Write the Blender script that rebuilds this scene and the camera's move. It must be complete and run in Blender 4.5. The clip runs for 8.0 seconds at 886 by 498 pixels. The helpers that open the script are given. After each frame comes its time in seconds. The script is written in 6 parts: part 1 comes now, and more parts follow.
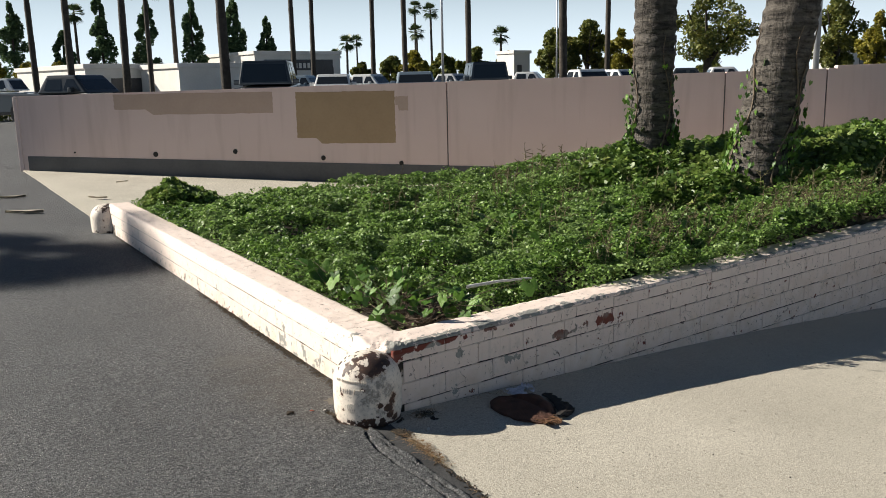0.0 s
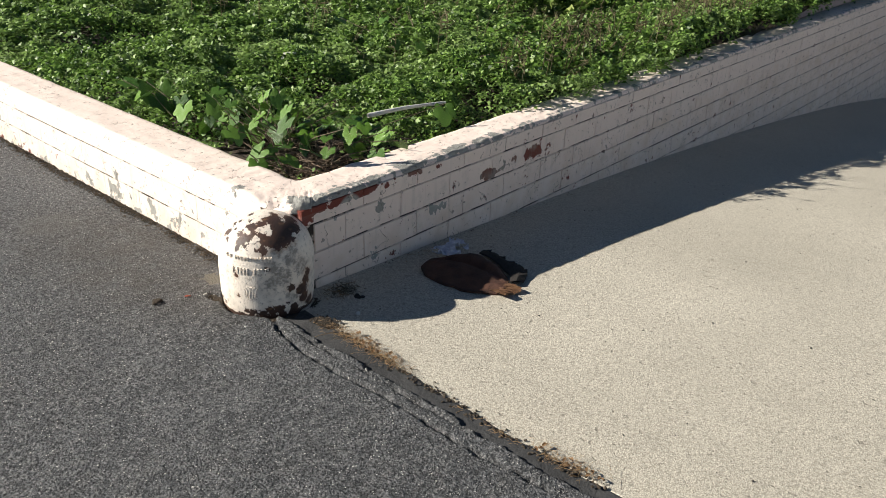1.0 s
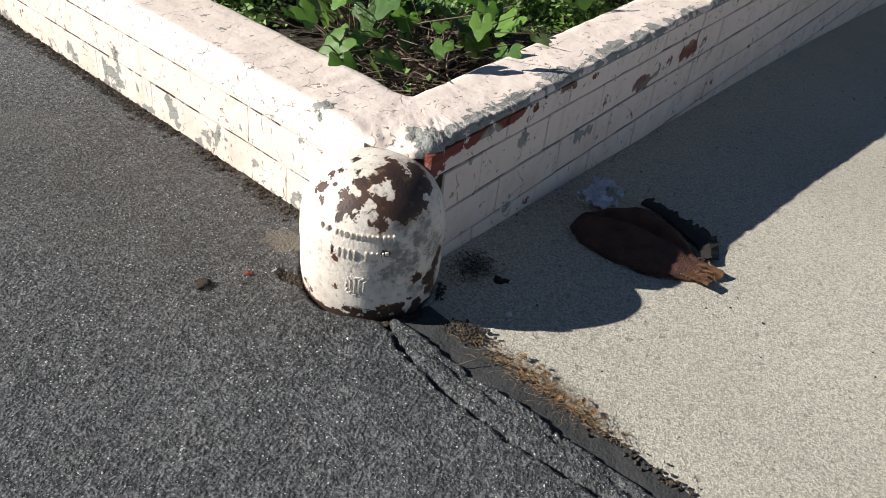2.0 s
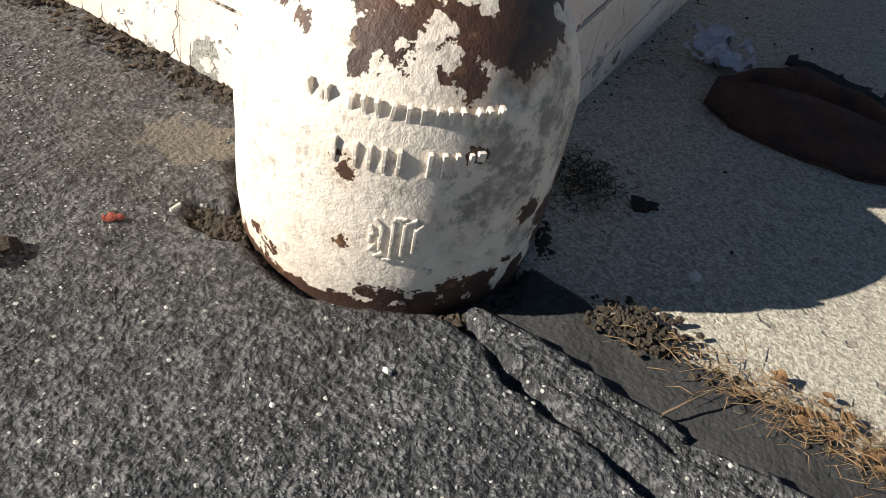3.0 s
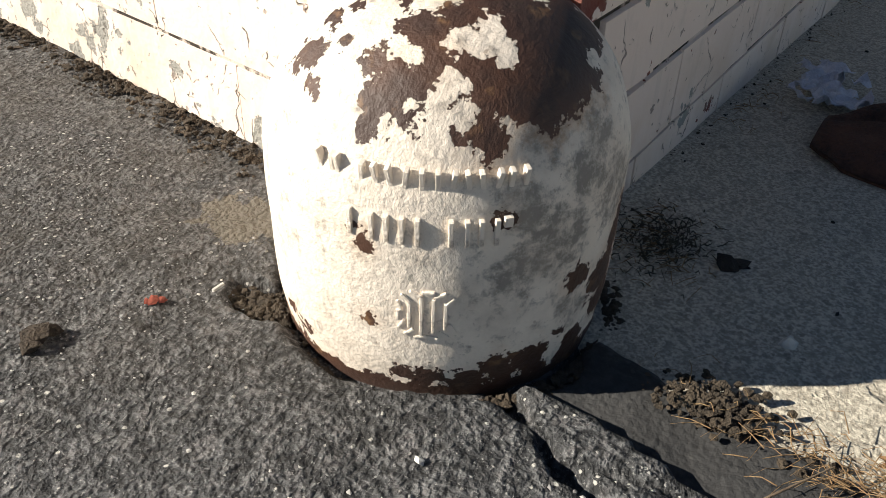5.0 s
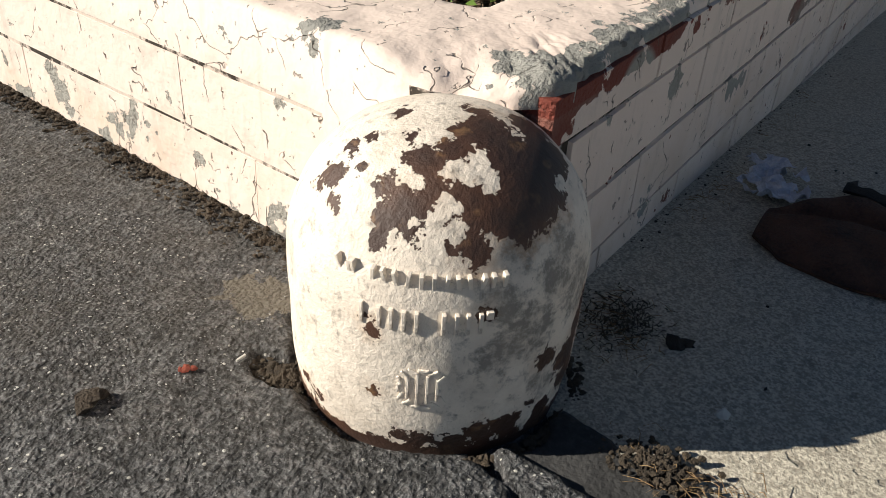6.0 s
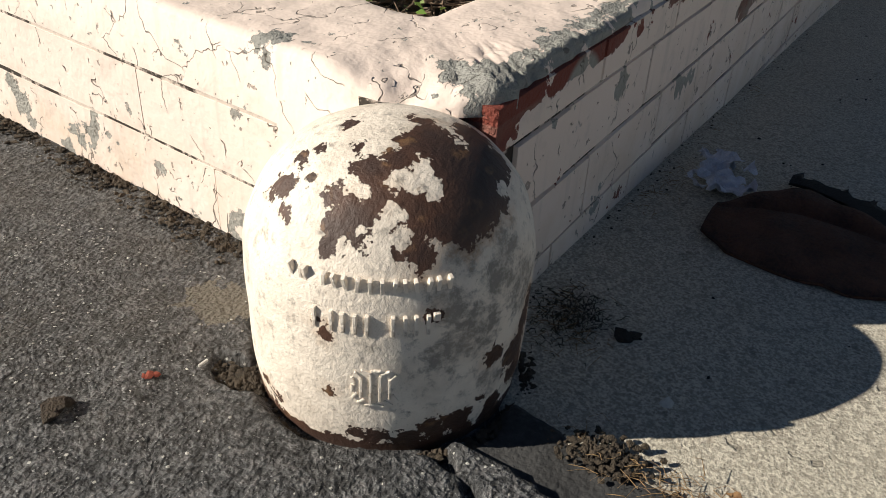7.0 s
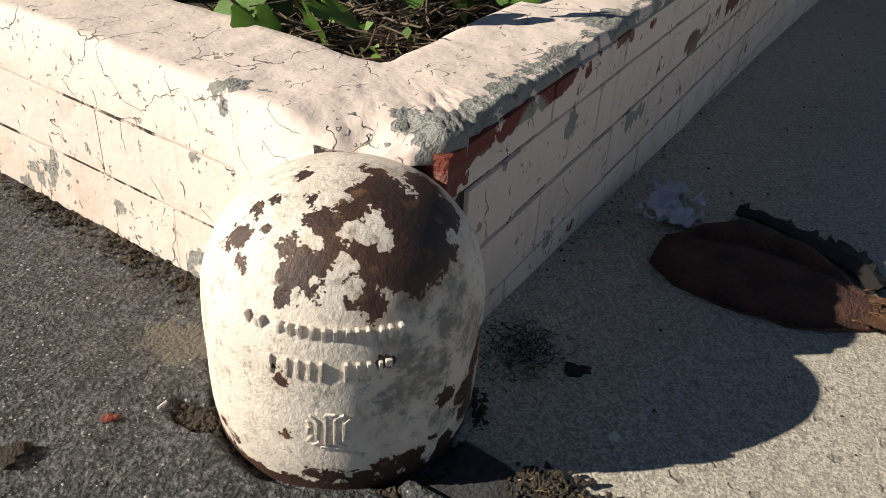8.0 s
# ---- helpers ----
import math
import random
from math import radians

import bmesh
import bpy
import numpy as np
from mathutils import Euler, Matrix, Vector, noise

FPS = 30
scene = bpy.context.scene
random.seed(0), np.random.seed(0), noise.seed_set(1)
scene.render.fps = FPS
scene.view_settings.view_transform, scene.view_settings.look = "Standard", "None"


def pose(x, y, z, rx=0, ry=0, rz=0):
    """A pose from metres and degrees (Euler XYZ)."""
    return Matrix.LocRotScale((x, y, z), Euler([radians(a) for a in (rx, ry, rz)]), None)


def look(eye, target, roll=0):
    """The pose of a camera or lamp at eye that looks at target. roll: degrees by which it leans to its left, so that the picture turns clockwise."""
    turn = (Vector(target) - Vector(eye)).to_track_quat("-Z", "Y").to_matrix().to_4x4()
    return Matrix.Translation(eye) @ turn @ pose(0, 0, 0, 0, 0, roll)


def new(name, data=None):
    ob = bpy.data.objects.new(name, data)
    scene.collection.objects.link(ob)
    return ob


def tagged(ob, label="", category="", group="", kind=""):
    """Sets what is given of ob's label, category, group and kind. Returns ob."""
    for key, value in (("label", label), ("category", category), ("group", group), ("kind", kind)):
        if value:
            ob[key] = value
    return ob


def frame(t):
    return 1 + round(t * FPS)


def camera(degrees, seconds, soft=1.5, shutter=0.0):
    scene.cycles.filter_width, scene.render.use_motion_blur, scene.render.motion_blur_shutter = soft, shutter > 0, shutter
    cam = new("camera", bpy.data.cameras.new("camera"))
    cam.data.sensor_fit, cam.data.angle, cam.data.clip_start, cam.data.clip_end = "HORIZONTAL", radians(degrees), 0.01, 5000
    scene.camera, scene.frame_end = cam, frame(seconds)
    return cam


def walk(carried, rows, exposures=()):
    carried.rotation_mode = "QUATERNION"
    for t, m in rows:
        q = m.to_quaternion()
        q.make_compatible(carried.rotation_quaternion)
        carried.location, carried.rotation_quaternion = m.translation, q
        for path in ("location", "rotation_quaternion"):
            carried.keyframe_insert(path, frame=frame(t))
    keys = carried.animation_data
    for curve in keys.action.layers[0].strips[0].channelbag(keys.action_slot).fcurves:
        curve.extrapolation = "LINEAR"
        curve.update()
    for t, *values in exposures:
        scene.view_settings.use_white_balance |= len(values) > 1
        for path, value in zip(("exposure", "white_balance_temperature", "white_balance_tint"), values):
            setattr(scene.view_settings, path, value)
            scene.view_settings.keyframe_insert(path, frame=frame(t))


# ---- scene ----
cam = camera(55.1, 8.0, soft=0.55)
PATH = [
    (0, (-0.279, -0.364, 1.555), (0.908, 1.198, 1.166), -1.2),
    (0.5, (-0.233, 0.217, 1.465), (1.081, 1.642, 0.971), 1.4),
    (1, (0.007, 0.798, 1.379), (1.453, 1.918, 0.571), 1.8),
    (1.4, (0.176, 1.264, 1.332), (1.598, 2.328, 0.412), 4.2),
    (1.5, (0.23, 1.377, 1.325), (1.631, 2.438, 0.372), 4.6),
    (2, (0.497, 1.894, 1.188), (1.877, 2.806, 0.065), 7.0),
    (2.2, (0.653, 2.082, 1.091), (1.998, 2.909, -0.137), 4.5),
    (3.3, (1.14, 2.635, 0.461), (2.63, 3.141, -0.773), 12.3),
    (3.5, (1.154, 2.625, 0.46), (2.628, 3.122, -0.797), 11.0),
    (4, (1.188, 2.571, 0.474), (2.557, 3.316, -0.78), 4.0),
    (4.2, (1.192, 2.559, 0.479), (2.539, 3.369, -0.757), 2.2),
    (5.3, (1.152, 2.522, 0.562), (2.51, 3.442, -0.582), 1.8),
    (5.5, (1.128, 2.511, 0.596), (2.511, 3.419, -0.528), 2.5),
    (6, (1.081, 2.491, 0.64), (2.515, 3.393, -0.422), 3.8),
    (6.5, (1.07, 2.474, 0.655), (2.518, 3.343, -0.417), 3.9),
    (7, (1.074, 2.453, 0.671), (2.531, 3.306, -0.401), 3.3),
    (7.5, (1.073, 2.448, 0.68), (2.555, 3.274, -0.379), 3.7),
    (8, (1.074, 2.436, 0.721), (2.582, 3.232, -0.324), 4.2),
]
walk(cam, [(t, look(eye, target, roll)) for t, eye, target, roll in PATH],
     exposures=[(0.0, 0.72, 6350, 10), (0.5, 0.82, 6300, 10), (1.0, 0.80, 6250, 10), (1.5, 0.66, 6150, 10), (2.0, 0.62, 5950, 10), (3.5, 0.82, 6500, 10), (4.0, 0.86, 6500, 10),
                (5.5, 0.70, 6500, 10), (6.0, 0.48, 6450, 10), (8.0, 0.38, 6500, 10)])

# ---- light ----
SUN_DIR = Vector((-0.646 * math.cos(radians(28.9)), 0.764 * math.cos(radians(28.9)), math.sin(radians(28.9))))
world = bpy.data.worlds.new("world")
scene.world = world
world.use_nodes = True
wn = world.node_tree.nodes
sky = wn.new("ShaderNodeTexSky")
sky.sky_type = "NISHITA"
sky.sun_disc = False
sky.sun_elevation = radians(28.9)
sky.sun_rotation = radians(-40.2)
sky.air_density, sky.dust_density, sky.ozone_density = 1.0, 0.1, 3.0
wn["Background"].inputs["Strength"].default_value = 0.025
wl = world.node_tree.links
way = wn.new("ShaderNodeTexCoord")
rise = wn.new("ShaderNodeSeparateXYZ")
wl.new(way.outputs["Generated"], rise.inputs[0])
haze = wn.new("ShaderNodeMapRange")
haze.interpolation_type = "SMOOTHSTEP"
wl.new(rise.outputs["Z"], haze.inputs["Value"])
for k, amount in zip((1, 2, 3, 4), (-0.02, 0.22, 0.92, 0.0)):
    haze.inputs[k].default_value = amount
tint = wn.new("ShaderNodeMix")
tint.data_type = "RGBA"
wl.new(haze.outputs[0], tint.inputs[0])
wl.new(sky.outputs[0], tint.inputs[6])
tint.inputs[7].default_value = (23.5, 27.1, 29.5, 1)
wl.new(tint.outputs[2], wn["Background"].inputs["Color"])
sun = new("sun", bpy.data.lights.new("sun", "SUN"))
sun.data.energy, sun.data.angle, sun.data.color = 5.0, radians(0.5), (1.0, 0.92, 0.79)
sun.matrix_world = look(SUN_DIR * 50, (0, 0, 0))

# ---- material helpers ----


def material(name, rough=0.8, metal=0.0):
    m = bpy.data.materials.new(name)
    m.use_nodes = True
    b = m.node_tree.nodes["Principled BSDF"]
    b.inputs["Roughness"].default_value = rough
    b.inputs["Metallic"].default_value = metal
    return m, m.node_tree, b


def node(nt, kind, **values):
    n = nt.nodes.new("ShaderNode" + kind)
    for key, value in values.items():
        slot = n.inputs.get(key.replace("_", " "))
        if isinstance(value, bpy.types.NodeSocket):
            nt.links.new(value, slot)
        else:
            slot.default_value = value
    return n


def place(nt):
    return nt.nodes.new("ShaderNodeNewGeometry").outputs["Position"]


def local(nt):
    return nt.nodes.new("ShaderNodeTexCoord").outputs["Object"]


def noise_of(nt, where, scale, detail=4.0, rough=0.55):
    return node(nt, "TexNoise", Vector=where, Scale=scale, Detail=detail, Roughness=rough).outputs["Fac"]


def cells(nt, where, scale, feature="F1", out="Distance"):
    n = node(nt, "TexVoronoi", Vector=where, Scale=scale)
    n.feature = feature
    return n.outputs[out]


def span(nt, value, a, b, lo=0.0, hi=1.0, smooth=False):
    n = nt.nodes.new("ShaderNodeMapRange")
    n.interpolation_type = "SMOOTHSTEP" if smooth else "LINEAR"
    nt.links.new(value, n.inputs["Value"])
    for i, x in zip((1, 2, 3, 4), (a, b, lo, hi)):
        n.inputs[i].default_value = x
    return n.outputs[0]


def maths(nt, op, a, b=0.0):
    n = nt.nodes.new("ShaderNodeMath")
    n.operation = op
    for i, x in enumerate((a, b)):
        if isinstance(x, bpy.types.NodeSocket):
            nt.links.new(x, n.inputs[i])
        else:
            n.inputs[i].default_value = x
    return n.outputs[0]


def blend(nt, fac, a, b):
    n = nt.nodes.new("ShaderNodeMix")
    n.data_type = "RGBA"
    for i, x in ((0, fac), (6, a), (7, b)):
        if isinstance(x, bpy.types.NodeSocket):
            nt.links.new(x, n.inputs[i])
        else:
            n.inputs[i].default_value = x if i == 0 else (*x, 1)
    return n.outputs[2]


def bump(nt, b, height, strength, distance, before=None):
    n = node(nt, "Bump", Strength=strength, Distance=distance, Height=height)
    if before is not None:
        nt.links.new(before, n.inputs["Normal"])
    nt.links.new(n.outputs[0], b.inputs["Normal"])
    return n.outputs[0]


def colour(nt, b, c):
    nt.links.new(c, b.inputs["Base Color"])


def xyz(nt, where):
    return node(nt, "SeparateXYZ", Vector=where).outputs


def near_point(nt, where, point, radius, squash=(1, 1, 1)):
    """1 at a point, falling to 0 at the radius."""
    a = nt.nodes.new("ShaderNodeVectorMath")
    a.operation = "SUBTRACT"
    nt.links.new(where, a.inputs[0])
    a.inputs[1].default_value = point
    s = nt.nodes.new("ShaderNodeVectorMath")
    s.operation = "MULTIPLY"
    nt.links.new(a.outputs[0], s.inputs[0])
    s.inputs[1].default_value = squash
    l = nt.nodes.new("ShaderNodeVectorMath")
    l.operation = "LENGTH"
    nt.links.new(s.outputs[0], l.inputs[0])
    return span(nt, l.outputs["Value"], 0.0, radius, 1.0, 0.0)


# ---- materials ----
def make_asphalt():
    m, nt, b = material("asphalt", 0.85)
    p = place(nt)
    smooth = node(nt, "Attribute").outputs["Fac"]
    smooth.node.attribute_name = "smooth"
    stones = cells(nt, p, 150, out="Color")
    shade = node(nt, "SeparateColor", Color=stones).outputs[0]
    gap = cells(nt, p, 150)
    big = noise_of(nt, p, 0.9, 6, 0.6)
    mid = noise_of(nt, p, 9, 5)
    rough_a, rough_b = noise_of(nt, p, 125, 4, 0.62), noise_of(nt, p, 290, 3, 0.6)
    coarse = noise_of(nt, p, 55, 3, 0.6)
    base = blend(nt, span(nt, big, 0.3, 0.7), (0.054, 0.057, 0.061), (0.105, 0.108, 0.112))
    base = blend(nt, maths(nt, "MULTIPLY", span(nt, mid, 0.5, 0.75), 0.5), base, (0.086, 0.082, 0.074))
    tar = maths(nt, "MULTIPLY", span(nt, near_point(nt, p, (1.66, 2.90, 0), 0.42, (1, 0.75, 1)), 0.0, 0.5), span(nt, mid, 0.3, 0.6, 0.35, 0.8))
    base = blend(nt, tar, base, (0.046, 0.048, 0.052))
    grit = blend(nt, span(nt, rough_a, 0.50, 0.64), base, (0.175, 0.178, 0.182))
    grit = blend(nt, maths(nt, "MULTIPLY", span(nt, coarse, 0.52, 0.42), 0.55), grit, (0.016, 0.017, 0.019))
    grit = blend(nt, maths(nt, "MULTIPLY", span(nt, coarse, 0.55, 0.64), 0.5), grit, (0.20, 0.19, 0.19))
    grit = blend(nt, maths(nt, "MULTIPLY", span(nt, rough_b, 0.60, 0.68), 0.7), grit, (0.36, 0.36, 0.35))
    grit = blend(nt, maths(nt, "MULTIPLY", span(nt, rough_a, 0.47, 0.38), 0.75), grit, (0.013, 0.014, 0.015))
    pale = span(nt, shade, 0.93, 0.94)
    fleck = blend(nt, maths(nt, "MULTIPLY", pale, span(nt, maths(nt, "ADD", gap, maths(nt, "MULTIPLY", rough_b, 0.5)), 0.60, 0.50)), grit, (0.55, 0.54, 0.50))
    tan_at = maths(nt, "ADD", near_point(nt, p, (1.70, 3.145, 0), 0.085, (1, 0.9, 1)), maths(nt, "MULTIPLY", noise_of(nt, p, 34, 6, 0.65), 1.8))
    fleck = blend(nt, span(nt, tan_at, 1.38, 1.42), fleck, (0.20, 0.175, 0.135))
    brown = maths(nt, "MULTIPLY", span(nt, near_point(nt, p, (1.62, 3.55, 0), 0.70, (1.7, 0.8, 1)), 0.0, 0.6), span(nt, mid, 0.35, 0.6, 0.4, 1.0))
    pale_spot = near_point(nt, p, (1.57, 4.07, 0), 0.13, (1, 0.9, 1))
    fleck = blend(nt, maths(nt, "MULTIPLY", span(nt, pale_spot, 0.0, 0.25), 0.35), fleck, (0.14, 0.135, 0.125))
    fleck = blend(nt, maths(nt, "MULTIPLY", brown, 0.55), fleck, (0.064, 0.055, 0.044))
    flat = blend(nt, mid, (0.022, 0.023, 0.025), (0.055, 0.055, 0.055))
    colour(nt, b, blend(nt, smooth, fleck, flat))
    h = maths(nt, "ADD", maths(nt, "ADD", maths(nt, "MULTIPLY", rough_a, 1.8), maths(nt, "MULTIPLY", coarse, 1.4)), maths(nt, "MULTIPLY", rough_b, 0.8))
    h = maths(nt, "SUBTRACT", h, maths(nt, "MULTIPLY", gap, 0.9))
    h = maths(nt, "MULTIPLY", h, span(nt, smooth, 0, 1, 1.0, 0.14))
    n1 = bump(nt, b, mid, 0.35, 0.012)
    bump(nt, b, h, 1.0, 0.0050, n1)
    nt.links.new(span(nt, rough_a, 0.4, 0.7, 0.9, 0.6), b.inputs["Roughness"])
    return m


def make_concrete():
    m, nt, b = material("concrete", 0.9)
    p = place(nt)
    big = noise_of(nt, p, 0.8, 6)
    fine = noise_of(nt, p, 240, 3)
    grains = node(nt, "SeparateColor", Color=cells(nt, p, 190, out="Color")).outputs[0]
    c = blend(nt, span(nt, big, 0.3, 0.7), (0.57, 0.53, 0.44), (0.74, 0.69, 0.58))
    c = blend(nt, maths(nt, "MULTIPLY", span(nt, fine, 0.4, 0.64), 0.8), c, (0.25, 0.225, 0.18))
    c = blend(nt, maths(nt, "MULTIPLY", span(nt, grains, 0.9, 0.96), 0.55), c, (0.20, 0.18, 0.15))
    stain = maths(nt, "MULTIPLY", span(nt, noise_of(nt, p, 5, 6, 0.7), 0.6, 0.72), 0.35)
    c = blend(nt, stain, c, (0.24, 0.22, 0.18))
    pits = maths(nt, "MAXIMUM", span(nt, noise_of(nt, p, 38, 3, 0.5), 0.66, 0.71), maths(nt, "MULTIPLY", span(nt, noise_of(nt, p, 90, 3, 0.55), 0.66, 0.72), 0.8))
    c = blend(nt, maths(nt, "MULTIPLY", pits, 0.6), c, (0.17, 0.15, 0.12))
    gritty = noise_of(nt, p, 105, 4, 0.65)
    c = blend(nt, maths(nt, "MULTIPLY", span(nt, gritty, 0.50, 0.41), 0.62), c, (0.30, 0.27, 0.22))
    colour(nt, b, c)
    h = maths(nt, "SUBTRACT", maths(nt, "ADD", fine, maths(nt, "MULTIPLY", gritty, 1.5)), maths(nt, "MULTIPLY", pits, 0.9))
    bump(nt, b, h, 0.7, 0.0022)
    return m


def make_painted(name, kind):
    """Cream-pink masonry paint, cracked and flaking, over red brick or grey mortar."""
    m, nt, b = material(name, 0.75)
    p = place(nt)
    s = xyz(nt, p)
    big = noise_of(nt, p, 2.3, 5)
    fine = noise_of(nt, p, 60, 5)
    paint = blend(nt, big, (0.77, 0.637, 0.562), (0.85, 0.727, 0.647))
    grime = span(nt, noise_of(nt, p, 11, 7, 0.68), 0.55, 0.78)
    paint = blend(nt, maths(nt, "MULTIPLY", grime, 0.5), paint, (0.42, 0.37, 0.32))
    streak = node(nt, "TexNoise", Vector=node(nt, "Mapping", Vector=p, Scale=(34, 34, 3.0)).outputs[0], Scale=1.0, Detail=5.0).outputs["Fac"]
    paint = blend(nt, maths(nt, "MULTIPLY", span(nt, streak, 0.6, 0.75), 0.28), paint, (0.36, 0.33, 0.28))
    tan = maths(nt, "MULTIPLY", span(nt, noise_of(nt, p, 7, 6, 0.66), 0.42, 0.66), maths(nt, "MULTIPLY", span(nt, s[2], 0.15, 0.05), 0.42))
    paint = blend(nt, tan, paint, (0.60, 0.44, 0.29))
    # flakes
    flake = noise_of(nt, p, 17, 7, 0.62)
    # torn band along the top of the driveway face, near the corner
    if kind == "brick":
        band = maths(nt, "MULTIPLY", span(nt, s[2], 0.268, 0.282), span(nt, s[0], 2.75, 2.1))
        band = maths(nt, "MULTIPLY", band, span(nt, s[1], 2.95, 2.88))
        low = maths(nt, "MULTIPLY", maths(nt, "MULTIPLY", span(nt, s[2], 0.13, -0.02), 0.13), span(nt, s[1], 2.90, 2.96))
        spot = maths(nt, "MAXIMUM", near_point(nt, p, (2.98, 2.85, 0.16), 0.13, (1, 1, 3.0)), near_point(nt, p, (3.33, 2.85, 0.175), 0.22, (1, 1, 3.5)))
        spot = maths(nt, "MAXIMUM", spot, near_point(nt, p, (1.87, 2.85, 0.275), 0.10, (1.6, 1, 0.9)))
        spot = maths(nt, "MAXIMUM", spot, near_point(nt, p, (1.828, 3.285, 0.25), 0.045, (1, 1.6, 0.8)))
        greys = None
        for at, radius in (((2.09, 2.85, 0.235), 0.07), ((2.25, 2.85, 0.205), 0.05), ((2.02, 2.85, 0.225), 0.05), ((2.6, 2.85, 0.10), 0.08), ((2.2, 2.85, 0.03), 0.07), ((1.825, 3.25, 0.03), 0.05), ((1.853, 3.56, 0.085), 0.085), ((1.875, 3.78, 0.09), 0.06), ((1.90, 4.1, 0.05), 0.10)):
            f = near_point(nt, p, at, radius)
            greys = f if greys is None else maths(nt, "MAXIMUM", greys, f)
        spot = maths(nt, "MAXIMUM", spot, maths(nt, "MULTIPLY", greys, 0.62))
        lift = maths(nt, "ADD", maths(nt, "MULTIPLY", band, 0.27), maths(nt, "MULTIPLY", spot, 0.30))
        flake = maths(nt, "ADD", maths(nt, "ADD", flake, lift), low)
        under = blend(nt, span(nt, noise_of(nt, p, 6, 3), 0.45, 0.6), (0.19, 0.052, 0.032), (0.30, 0.27, 0.23))
        under = blend(nt, maths(nt, "MAXIMUM", band, near_point(nt, p, (1.88, 2.85, 0.25), 0.2)), under, (0.20, 0.042, 0.026))
        under = blend(nt, maths(nt, "MAXIMUM", span(nt, greys, 0.0, 0.15), maths(nt, "MULTIPLY", span(nt, s[1], 2.90, 2.96), span(nt, noise_of(nt, p, 8, 2), 0.60, 0.54))), under, blend(nt, fine, (0.25, 0.245, 0.22), (0.42, 0.40, 0.36)))
        hole = maths(nt, "MAXIMUM", span(nt, flake, 0.655, 0.668), span(nt, noise_of(nt, p, 64, 5, 0.66), 0.675, 0.69))
    else:
        edge = maths(nt, "MULTIPLY", span(nt, s[1], 2.925, 2.88), span(nt, s[0], 1.86, 1.93))
        edge = maths(nt, "MULTIPLY", edge, span(nt, s[0], 4.2, 2.2, 0.55, 1.0))
        flake = maths(nt, "ADD", flake, maths(nt, "MULTIPLY", edge, 0.26))
        flake = maths(nt, "ADD", flake, maths(nt, "MULTIPLY", near_point(nt, p, (1.835, 3.139, 0.305), 0.055, (1, 0.7, 1)), 0.24))
        flake = maths(nt, "ADD", flake, maths(nt, "MULTIPLY", near_point(nt, p, (1.875, 2.885, 0.31), 0.10), 0.24))
        under = blend(nt, fine, (0.22, 0.22, 0.20), (0.40, 0.39, 0.36))
        hole = maths(nt, "MAXIMUM", span(nt, flake, 0.668, 0.68), span(nt, noise_of(nt, p, 60, 4, 0.6), 0.675, 0.695))
    c = blend(nt, hole, paint, under)
    # hairline cracks in the paint
    warp = node(nt, "Mapping", Vector=p, Scale=(0.5, 1.0, 1.0) if kind != "brick" else (1, 1, 0.6)).outputs[0]
    mixed = nt.nodes.new("ShaderNodeVectorMath")
    mixed.operation = "ADD"
    nt.links.new(warp, mixed.inputs[0])
    tex = node(nt, "TexNoise", Vector=p, Scale=9.0, Detail=4.0)
    small = nt.nodes.new("ShaderNodeVectorMath")
    small.operation = "SCALE"
    nt.links.new(tex.outputs["Color"], small.inputs[0])
    small.inputs["Scale"].default_value = 0.16
    nt.links.new(small.outputs[0], mixed.inputs[1])
    line = cells(nt, mixed.outputs[0], 11 if kind != "brick" else 14, "DISTANCE_TO_EDGE")
    hair = maths(nt, "MULTIPLY", span(nt, line, *((0.006, 0.018) if kind == "brick" else (0.003, 0.011)), 1.0, 0.0), span(nt, noise_of(nt, p, 16, 3), *((0.54, 0.6) if kind == "brick" else (0.50, 0.58))))
    dash = node(nt, "TexNoise", Vector=node(nt, "Mapping", Vector=p, Scale=(30, 58, 46)).outputs[0], Scale=1.0, Detail=3.0, Roughness=0.55).outputs["Fac"]
    hair = maths(nt, "MAXIMUM", hair, maths(nt, "MULTIPLY", span(nt, dash, 0.685, 0.705), 0.8))
    c = blend(nt, maths(nt, "MULTIPLY", hair, 0.75), c, (0.13, 0.105, 0.085))
    colour(nt, b, c)
    rough = maths(nt, "MULTIPLY", maths(nt, "MULTIPLY", noise_of(nt, p, 150, 4, 0.6), hole), 1.6)
    h = maths(nt, "SUBTRACT", maths(nt, "ADD", maths(nt, "MULTIPLY", fine, 0.4), rough), maths(nt, "ADD", hole, hair))
    n1 = bump(nt, b, noise_of(nt, p, 13, 4), 0.5, 0.01)
    bump(nt, b, h, 0.9, 0.0045, n1)
    return m


def make_joint():
    """Mortar joints bridged by paint, open and black in stretches."""
    m, nt, b = material("painted_joint", 0.85)
    p = place(nt)
    c = blend(nt, noise_of(nt, p, 30, 4), (0.50, 0.42, 0.36), (0.70, 0.61, 0.54))
    c = blend(nt, span(nt, noise_of(nt, p, 9, 6, 0.7), 0.46, 0.52), c, (0.030, 0.022, 0.016))
    colour(nt, b, c)
    bump(nt, b, noise_of(nt, p, 90, 4), 0.8, 0.004)
    return m


